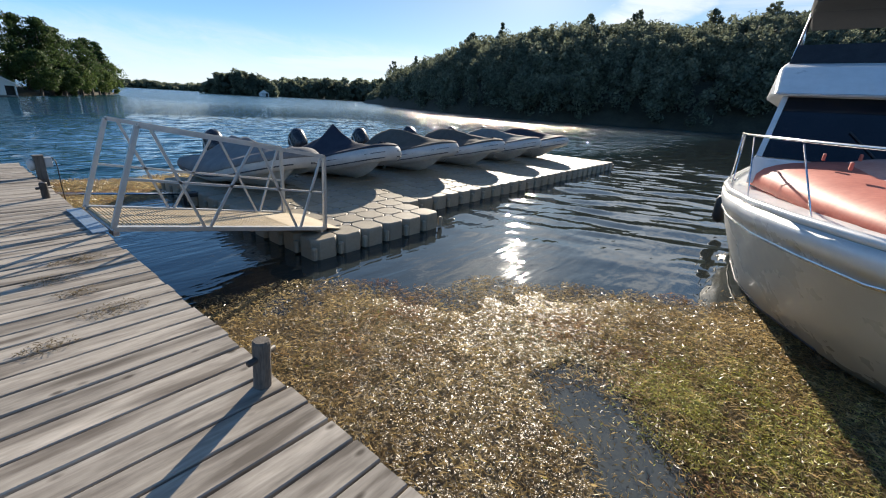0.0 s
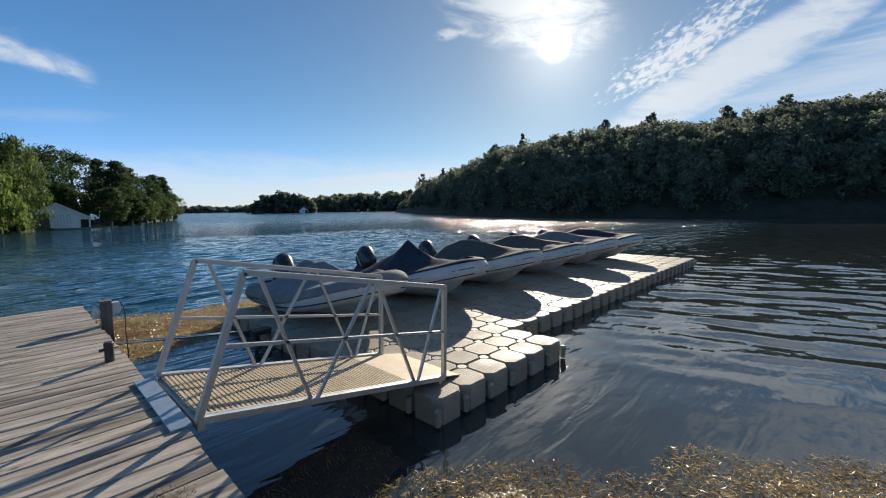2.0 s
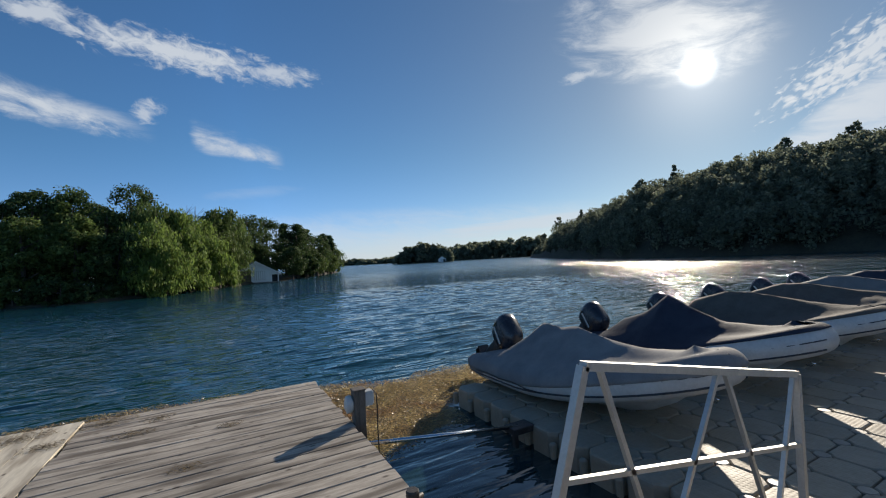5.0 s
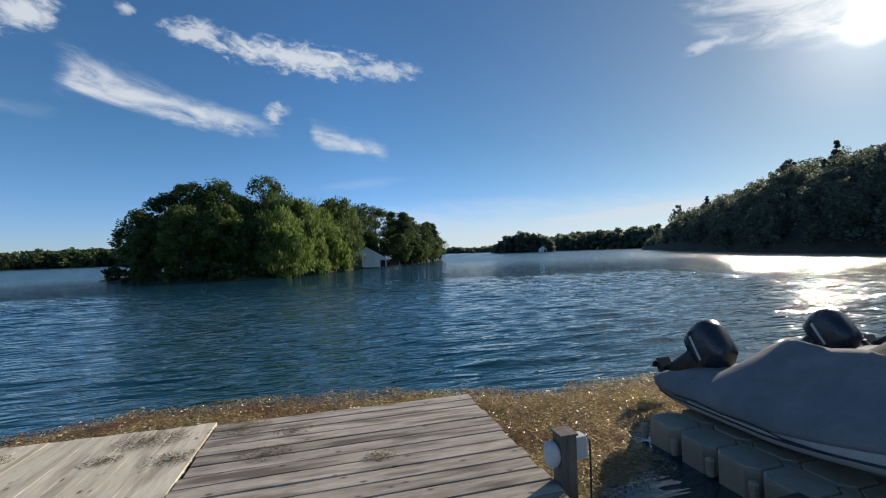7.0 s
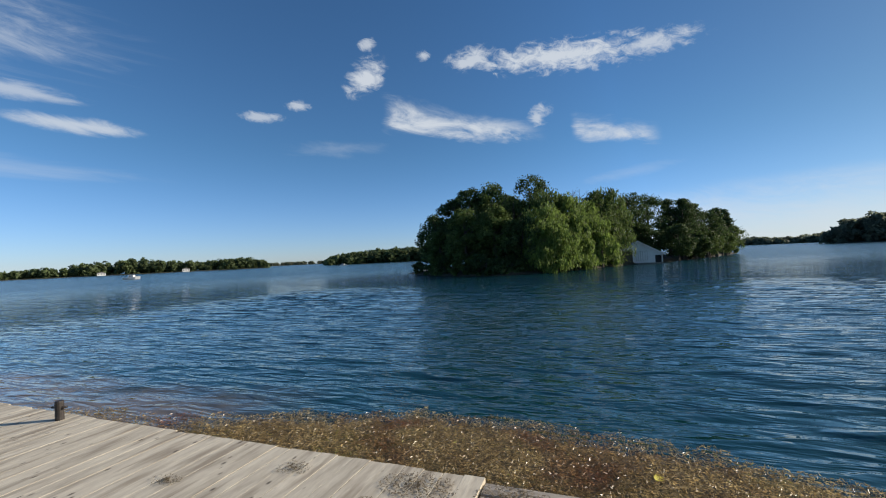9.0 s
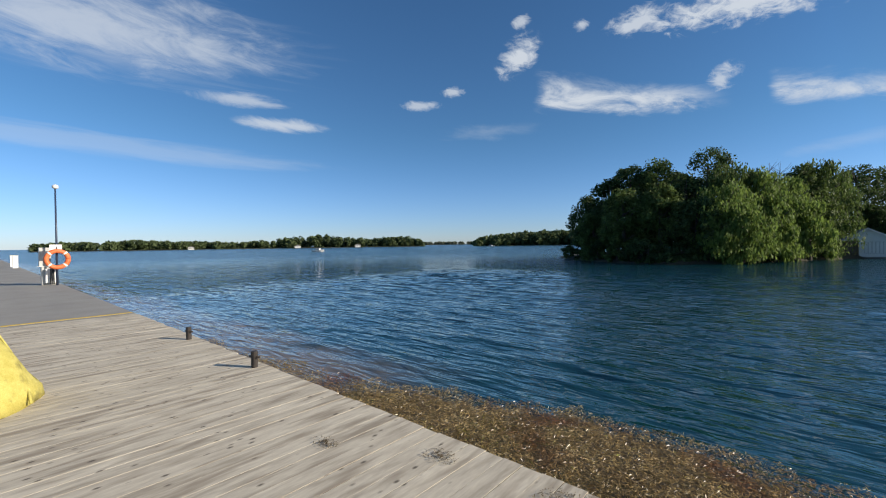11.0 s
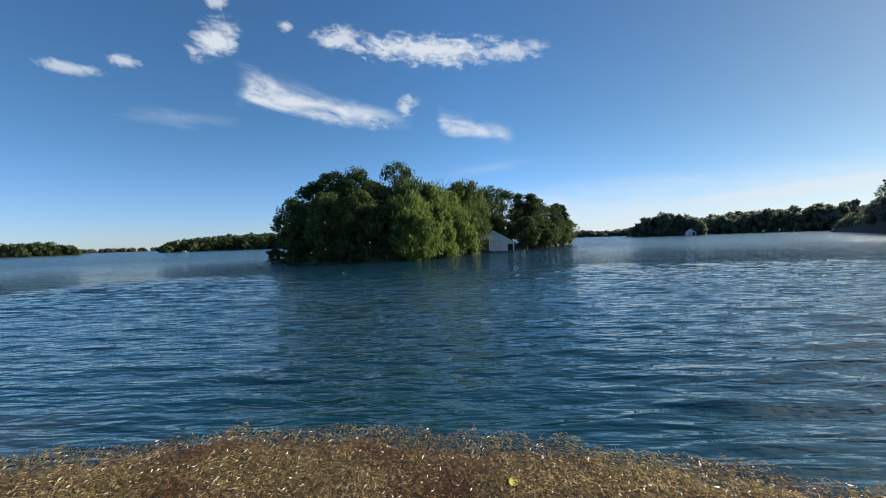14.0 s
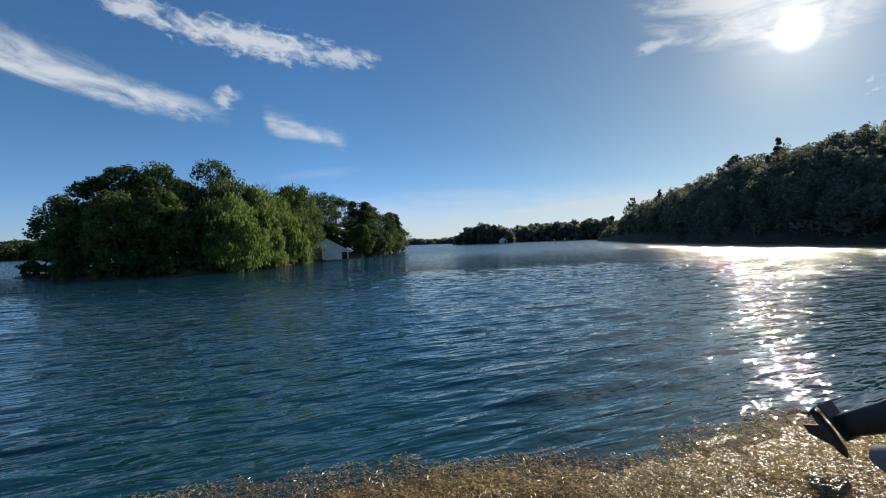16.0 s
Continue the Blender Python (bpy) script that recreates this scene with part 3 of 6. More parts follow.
def lake_sheet():
    """One sheet to the horizon: waved where it lies near, flat beyond."""
    x0, x1, y0, y1, step = -36.0, 42.0, -9.0, 48.0, 0.14
    xs, ys = np.arange(x0, x1 + 0.01, step), np.arange(y0, y1 + 0.01, step)
    X, Y = np.meshgrid(xs, ys, indexing="ij")
    rng = np.random.default_rng(12)
    Z = np.zeros_like(X)
    for k in range(52):
        lam = 0.46 * (1.7 / 0.46) ** rng.random()
        a = radians(90 + rng.normal(-6, 17))
        amp = 0.0043 * lam ** 0.95
        ph = 2 * np.pi / lam * (X * np.cos(a) + Y * np.sin(a)) + rng.uniform(0, 6.28)
        Z += amp * (np.sin(ph) + 0.22 * np.cos(2 * ph))
    gust = 0.75 + 0.25 * np.sin(X * 0.11 + 1.0) * np.sin(Y * 0.13 + 0.4)
    edge = np.interp(X, [-13, -9.5, -8, -6.3, -5, -3, -1, 0, 1.5, 2.4, 3.4, 4.4, 5.2, 6.0, 9, 20], [9.4, 10.3, 11.1, 11.9, 12.25, 12.45, 12.25, 12.1, 11.5, 11.3, 11.35, 11.5, 11.2, 10.6, 9.6, 9.2])
    calm = 0.06 + 0.94 * smooth(Y, edge - 0.3, edge + 2.0)
    basin = 0.06 + 0.34 * smooth(X, 4.5, 16.0) * smooth(-Y, -9.0, -2.0)
    open_east = smooth(X, 19.0, 28.0)
    calm = np.maximum(np.maximum(calm, 0.25 * basin * (X > 0)), open_east)
    # long smooth ripples that run into the basin from the channel
    swell = np.zeros_like(X)
    for k in range(30):
        lam = 0.45 * (1.8 / 0.45) ** rng.random()
        a = radians(22 + rng.normal(0, 14))
        swell += 0.0033 * lam * np.sin(2 * np.pi / lam * (X * np.cos(a) + Y * np.sin(a)) + rng.uniform(0, 6.28))
    swell *= smooth(X, 3.8, 10.0) * smooth(-Y, -9.0, -2.0) * smooth(-X, -30.0, -19.0)
    rim = smooth(X, x0, x0 + 14) * smooth(-X, -x1, -x1 + 14) * smooth(Y, y0, y0 + 4) * smooth(-Y, -y1, -y1 + 16)
    Z = (Z * gust * calm + swell) * rim
    nx, ny = X.shape
    co = np.stack((X, Y, WATER + Z), -1).reshape(-1, 3)
    i = np.arange(nx * ny).reshape(nx, ny)
    quads = np.stack((i[:-1, :-1], i[1:, :-1], i[1:, 1:], i[:-1, 1:]), -1).reshape(-1, 4)
    R = 4500.0
    n0 = len(co)
    outer = np.array([(-R, -R), (x0, -R), (x1, -R), (R, -R), (-R, y0), (R, y0), (-R, y1), (R, y1), (-R, R), (x0, R), (x1, R), (R, R)])
    co = np.vstack((co, np.column_stack((outer, np.full(12, WATER)))))
    c00, c10, c01, c11 = i[0, 0], i[-1, 0], i[0, -1], i[-1, -1]
    o = n0
    extra = np.array([(o, o + 1, c00, o + 4), (o + 1, o + 2, c10, c00), (o + 2, o + 3, o + 5, c10), (o + 4, c00, c01, o + 6), (c10, o + 5, o + 7, c11), (o + 6, c01, o + 9, o + 8), (c01, c11, o + 10, o + 9), (c11, o + 7, o + 11, o + 10)])
    quads = np.vstack((quads, extra)).astype(np.int32)
    me = bpy.data.meshes.new("water")
    me.vertices.add(len(co))
    me.vertices.foreach_set("co", co.astype(np.float32).ravel())
    me.loops.add(quads.size)
    me.loops.foreach_set("vertex_index", quads.ravel())
    me.polygons.add(len(quads))
    me.polygons.foreach_set("loop_start", np.arange(0, quads.size, 4, dtype=np.int32))
    me.polygons.foreach_set("loop_total", np.full(len(quads), 4, dtype=np.int32))
    me.update(calc_edges=True)
    me.shade_smooth()
    me.materials.append(M_WATER)
    return tagged(new("water", me), "rippled dark blue lake water reflecting the sky", "water", kind="structure")


water = lake_sheet()
ground = tagged(mesh_object("ground", box((-4500, -4500, WATER - 4), (4500, 4500, WATER - 3)), M_EARTH), "dark muddy bed of the lake", "ground", kind="structure")

# ---- piers ----
A_END, A_START, JOINT = 9.2, -9.0, -2.83
PITCH = 0.19


def deck_height(y):
    """The old pier has settled towards its far end."""
    return 0.06 * min(1.0, max(0.0, (8.8 - y) / 4.0))


def plank_mesh(name, length, width, along_y, seed):
    rng = random.Random(seed)
    bm = bmesh.new()
    e = 0.0015 if along_y else 0.006
    jag = [rng.uniform(-0.012, 0.012) for _ in range(4)]
    prof = [(-width / 2, -0.04), (width / 2, -0.04), (width / 2, -e), (width / 2 - e, 0), (-width / 2 + e, 0), (-width / 2, -e)]
    rings = []
    for k, u in enumerate((-length / 2 + jag[0], -length / 6, length / 6, length / 2 + jag[1])):
        off, dz = rng.uniform(-0.002, 0.002), rng.uniform(-0.003, 0.003) * (0.25 if along_y else 1)
        rings.append([(u, v + off, w + dz) if not along_y else (v + off, u, w + dz) for v, w in prof])
    loft(bm, rings)
    me = bpy.data.meshes.new(name)
    bmesh.ops.recalc_face_normals(bm, faces=bm.faces)
    bm.to_mesh(me)
    bm.free()
    return me


pier_old = thing("wooden_pier", label="weathered grey plank pier over the water", category="pier", kind="structure")
pier_new = thing("plank_pier", label="pale weathered plank pier with knots and stains", category="pier", kind="structure")


def lay_planks():
    rng = random.Random(4)
    long_meshes = [plank_mesh("plank", -JOINT - 0.004, PITCH - 0.016, False, i) for i in range(6)]
    for me in long_meshes:
        me.materials.append(M_DECK)
    y = A_END - PITCH / 2
    while y > A_START:
        ob = new("plank", long_meshes[rng.randrange(6)])
        ob.parent = pier_old
        ob.matrix_world = pose(JOINT / 2 + 0.017 + rng.uniform(-0.004, 0.004), y + rng.uniform(-0.002, 0.002), deck_height(y) + rng.uniform(-0.003, 0.002), 0, rng.uniform(-0.08, 0.08), rng.choice((0, 180)) + rng.uniform(-0.1, 0.1))
        y -= PITCH
    short = [plank_mesh("plank", 12.0, PITCH - 0.0025, True, 20 + i) for i in range(6)]
    for me in short:
        me.materials.append(M_DECK_NEW)
    x = JOINT - PITCH / 2 - 0.004
    while x > -16.5:
        end = A_END + 0.03 + 0.005 * (JOINT - x)
        ob = new("plank", short[rng.randrange(6)])
        ob.parent = pier_new
        ob.matrix_world = pose(x, end - 6.0 + rng.uniform(-0.008, 0.008), 0.012 + rng.uniform(-0.0007, 0.0007), 0, 0, rng.choice((0, 180)) + rng.uniform(-0.05, 0.05))
        x -= PITCH


def pier_frame():
    for y in (A_END - 0.06,):
        part("fascia_board", box((JOINT, y, -0.30), (-0.03, y + 0.045, -0.047)), M_POST, pier_old)
    part("fascia_board", loft(bmesh.new(), [[(-0.06, y, -0.30), (-0.015, y, -0.30), (-0.015, y, deck_height(y) - 0.047), (-0.06, y, deck_height(y) - 0.047)] for y in (A_START, 4.8, 8.8, A_END - 0.062)]), M_POST, pier_old)
    for x in (-0.9, -1.8):
        part("joist", box((x, A_START, -0.28), (x + 0.05, A_END - 0.065, -0.048)), M_POST, pier_old)
    for y in range(-8, 10, 3):
        for x in (-0.25, -2.5):
            part("pile", tube([(x, y, -0.31), (x, y, WATER - 2.9)], 0.12, 10), M_POST, pier_old, smooth=True)
    rings = []
    for x in (JOINT - 0.005, -16.5):
        e = A_END + 0.02 + 0.005 * (JOINT - x)
        rings.append([(x, e - 0.05, -0.30), (x, e, -0.30), (x, e, -0.045), (x, e - 0.05, -0.045)])
    part("fascia_board", loft(bmesh.new(), rings), M_POST, pier_new)
    for x in range(-15, -3, 3):
        part("pile", tube([(x, 9.1, -0.31), (x, 9.1, WATER - 2.9)], 0.12, 10), M_POST, pier_new, smooth=True)


pier_frame()
part("under_board", box((JOINT + 0.03, A_START, -0.075), (-0.08, A_END - 0.07, -0.050)), M_POST, pier_old)
part("under_board", box((-16.4, -2.4, -0.085), (JOINT - 0.03, A_END - 0.12, -0.050)), M_POST, pier_new)
rings = []
for x in (-16.52, -60.0, -110.0):
    e = A_END + 0.03 + 0.005 * (JOINT - x)
    rings.append([(x, -6, -1.6), (x, e, -1.6), (x, e, -0.01), (x, e - 0.02, 0.012), (x, -6, 0.012)])
pier_far = tagged(mesh_object("concrete_pier", loft(bmesh.new(), rings), M_CONCRETE), "long grey concrete pier running into the lake", "pier", kind="structure")
tagged(mesh_object("painted_line", box((-16.95, -3, 0.014), (-16.78, 9.24, 0.02)), M_YELLOW), "worn yellow painted line across the pier", "line", kind="structure")


# ---- things on the piers ----
def mooring_post(x, y, h, r, mat, label, pin=True, lean=0.0):
    t = thing("mooring_post", pose(x, y, deck_height(y) if x > JOINT else 0.012, lean, lean / 2, 20), label, "mooring post", "mooring posts")
    part("post", tube([(0, 0, 0.0), (0, 0, h * 0.5), (0, 0, h - 0.012), (0, 0, h)], [r, r * 0.97, r, r * 0.86], 14), mat, t, smooth=False)
    if pin:
        part("cross_pin", tube([(-r * 2.0, 0, h * 0.66), (r * 2.0, 0, h * 0.66)], 0.017, 8), M_BLACKPOST, t, smooth=True)
    return t


mooring_post(-0.08, -0.95, 0.29, 0.048, M_POST, "short round weathered timber mooring post with cross pin", lean=3)
mooring_post(-0.14, 4.98, 0.22, 0.046, M_BLACKPOST, "short dark iron mooring post at the pier edge")
mooring_post(-8.6, 9.08, 0.25, 0.05, M_BLACKPOST, "short dark iron mooring post on pale planks")
mooring_post(-11.6, 9.10, 0.25, 0.05, M_BLACKPOST, "short dark iron mooring post on pale planks")


def power_post():
    t = thing("power_post", pose(0.10, 7.05, 0), "square timber post with meter and outlet box", "power post")
    part("post", box((-0.065, -0.065, WATER - 0.6), (0.065, 0.065, 0.38), 0.006), M_POST, t)
    part("post_cap", box((-0.075, -0.075, 0.382), (0.075, 0.075, 0.40), 0.004), M_POST, t)
    lamp = bmesh.new()
    rings = []
    for u, r in ((0, 0.06), (0.03, 0.075), (0.075, 0.072), (0.095, 0.03)):
        rings.append([(-0.066 - u, math.cos(a) * r, 0.24 + math.sin(a) * r * 1.35) for a in (2 * math.pi * k / 14 for k in range(14))])
    loft(lamp, rings)
    part("meter_glass", lamp, M_BOX, t, "rounded pale glass meter cover", True)
    part("outlet_box", box((0.067, -0.05, 0.19), (0.16, 0.05, 0.36), 0.008), M_BOX, t, "pale grey outlet box")
    part("outlet_lid", box((0.162, -0.042, 0.21), (0.172, 0.042, 0.34), 0.003), M_SIGN, t)
    pts = [(0.185, 0.0, 0.33), (0.215, 0.0, 0.30), (0.225, 0.01, 0.15), (0.215, 0.0, -0.1), (0.225, 0.02, -0.45), (0.21, 0.0, -0.86)]
    part("cord", tube(pts, 0.008, 6), M_BLACK, t, smooth=True)
    part("plug", tube([(0.165, 0, 0.33), (0.19, 0, 0.335)], 0.02, 8), M_BLACK, t, smooth=True)


power_post()


def gangway():
    t = thing("gangway", pose(0, 0, 0), "aluminium gangway with truss railings and tan grating deck", "gangway")
    y0, y1 = 2.72, 4.0
    z_at = lambda x: 0.085 - (x - 0.1) * 0.52 / 2.75
    for y in (y0, y1):
        b0, b1 = (0.10, y, z_at(0.10)), (2.86, y, z_at(2.86))
        t0, t1 = (0.50, y, 1.20), (2.89, y, 0.73)
        mid = lambda x: (x, y, z_at(x) + (0.60 if x < 1 else 0.52))
        for nm, a, b, w in (("bottom_rail", b0, b1, 0.055), ("handrail", t0, t1, 0.05), ("end_post", b0, t0, 0.05), ("end_post", b1, t1, 0.05),
                            ("mid_rail", (0.30, y, z_at(0.3) + 0.58), (2.87, y, 0.16), 0.03)):
            part(nm, square_bar(bmesh.new(), a, b, w), M_ALU, t)
        top = lambda x: (x, y, 1.20 + (x - 0.5) * (-0.47 / 2.39))
        bot = lambda x: (x, y, z_at(x))
        for a, b in ((top(0.62), bot(1.05)), (bot(1.10), top(1.78)), (top(1.86), bot(2.36)), (bot(2.41), top(2.84))):
            part("brace", square_bar(bmesh.new(), a, b, 0.030), M_ALU, t)
        part("kick_plate", square_bar(bmesh.new(), (0.1, y + (0.04 if y == y0 else -0.04), z_at(0.1) + 0.02), (2.86, y + (0.04 if y == y0 else -0.04), z_at(2.86) + 0.02), 0.02), M_ALU, t)
    grate = bmesh.new()
    x = 0.14
    while x < 2.30:
        block(grate, (x, y0 + 0.05, z_at(x) - 0.02), (x + 0.022, y1 - 0.05, z_at(x) + 0.008))
        x += 0.042
    for k in range(21):
        yy = y0 + 0.06 + k * (y1 - y0 - 0.13) / 20
        loft(grate, [[(xx, yy, z_at(xx) - 0.022), (xx, yy + 0.014, z_at(xx) - 0.022), (xx, yy + 0.014, z_at(xx) + 0.004), (xx, yy, z_at(xx) + 0.004)] for xx in (0.12, 2.32)])
    part("grating", grate, M_GRATE, t, "tan slotted grating")
    part("ramp_plate", loft(bmesh.new(), [[(x, y0 + 0.03, z - 0.012), (x, y1 - 0.03, z - 0.012), (x, y1 - 0.03, z), (x, y0 + 0.03, z)] for x, z in ((2.325, z_at(2.325) + 0.006), (2.88, z_at(2.88) + 0.006), (3.20, -0.508))]), M_GRATE, t, "plain tan ramp plate")
    part("cross_beam", square_bar(bmesh.new(), (0.12, y0, z_at(0.1) - 0.06), (0.12, y1, z_at(0.1) - 0.06), 0.06), M_ALU, t)
    part("cross_beam", square_bar(bmesh.new(), (2.8, y0, z_at(2.8) - 0.05), (2.8, y1, z_at(2.8) - 0.05), 0.05), M_ALU, t)
    part("hinge_plate", box((-0.09, 2.71, 0.064), (0.06, 4.02, 0.080), 0.003), M_PLATE, t, "bluish galvanised hinge plate")


gangway()


# ---- floating dock ----
FX, FY, FP, FTOP = 2.46, 2.44, 0.505, -0.52
COLS, ROWS, STEP = 33, 13, 6


def cube_mesh():
    """One hollow float: an eight-sided block with rounded top edge and a slight dome."""
    bm = bmesh.new()
    h, c = FP / 2 - 0.004, 0.10
    plan = [(h, -h + c), (h, h - c), (h - c, h), (-h + c, h), (-h, h - c), (-h, -h + c), (-h + c, -h), (h - c, -h)]
    levels = [(0.93, -0.40), (0.985, -0.36), (1.0, -0.05), (0.975, -0.015), (0.92, 0.0)]
    loft(bm, [[(x * s, y * s, z) for x, y in plan] for s, z in levels])
    bmesh.ops.recalc_face_normals(bm, faces=bm.faces)
    me = bpy.data.meshes.new("float_cube")
    bm.to_mesh(me)
    bm.free()
    me.materials.append(M_CUBE)
    return me


def floating_dock():
    t = thing("floating_dock", pose(0, 0, 0), "tan plastic cube floating dock with boats drawn up", "floating dock")
    me = cube_mesh()
    pin = bmesh.new()
    sweep(pin, [(0, 0, -0.09), (0, 0, -0.014), (0, 0, -0.006)], [0.078, 0.078, 0.068], 14)
    pin_me = bpy.data.meshes.new("pin")
    pin.to_mesh(pin_me)
    pin.free()
    pin_me.materials.append(M_PIN)
    rest = bmesh.new()
    cells = [(i, j) for j in range(ROWS) for i in range(COLS) if j >= 2 or i < STEP]
    cells.sort(key=lambda c: (c[0] * 1.0 + c[1] * 0.4))
    rng = random.Random(9)
    for n, (i, j) in enumerate(cells):
        x, y = FX + (i + 0.5) * FP, FY + (j + 0.5) * FP
        m = pose(x, y, FTOP + rng.uniform(-0.004, 0.004), rng.uniform(-0.4, 0.4), rng.uniform(-0.4, 0.4), 90 * rng.randrange(4))
        if n < 300:
            ob = new("float_cube", me)
            ob.parent = t
            ob.matrix_world = m
        else:
            k = len(rest.verts)
            rest.from_mesh(me)
            rest.verts.ensure_lookup_table()
            for v in rest.verts[k:]:
                v.co = m @ v.co
    ob = part("far_cubes", rest, M_CUBE, t)
    ob["kind"] = "stuff"
    pins = bmesh.new()
    lugs = bmesh.new()
    for i in range(COLS + 1):
        for j in range(ROWS + 1):
            if j < 2 and i > STEP:
                continue
            x, y = FX + i * FP, FY + j * FP
            inside = (0 < i < COLS and 2 < j < ROWS) or (0 < i < STEP and 0 < j <= 2)
            k = len(pins.verts)
            if inside:
                pins.from_mesh(pin_me)
                pins.verts.ensure_lookup_table()
                for v in pins.verts[k:]:
                    v.co += Vector((x, y, FTOP))
            else:
                sweep(lugs, [(x, y, FTOP - 0.30), (x, y, FTOP - 0.12), (x, y, FTOP - 0.10)], [0.04, 0.05, 0.03], 8)
    ob = part("pins", pins, M_PIN, t)
    ob["kind"] = "stuff"
    ob = part("edge_lugs", lugs, M_CUBE, t)
    ob["kind"] = "stuff"
    part("stay_pipe", tube([(-0.03, 7.25, -0.30), (2.30, 6.98, -0.535)], 0.026, 10), M_STEEL, t, "bare steel stay pipe", True)
    part("stay_bracket", box((2.14, 6.86, -0.60), (2.50, 7.10, -0.512), 0.012), M_BLACKPOST, t)
    part("stay_bracket", box((2.20, 6.93, -0.80), (2.26, 7.00, -0.601), 0.008), M_BLACKPOST, t)


floating_dock()


# ---- inflatable boats on the floating dock ----
def tube_line(n=26):
    """Half of the tube's centre line, from stern to bow: x, y, z, radius."""
    out = []
    for k in range(n):
        u = k / (n - 1)
        if u < 0.55:
            x, y = 0.80, 2.25 - u / 0.55 * 2.55
        else:
            a = (u - 0.55) / 0.45 * math.pi / 2
            x, y = 0.80 * math.cos(a) ** 0.8 if a < math.pi / 2 - 1e-6 else 0.0, -0.30 - 1.75 * math.sin(a)
        z = 0.29 + 0.58 * max(0, (0.6 - y) / 2.65) ** 1.5
        r = 0.215 if u > 0.10 else 0.07 + 0.145 * math.sqrt(u / 0.10)
        out.append((x, y, z, r))
    return out


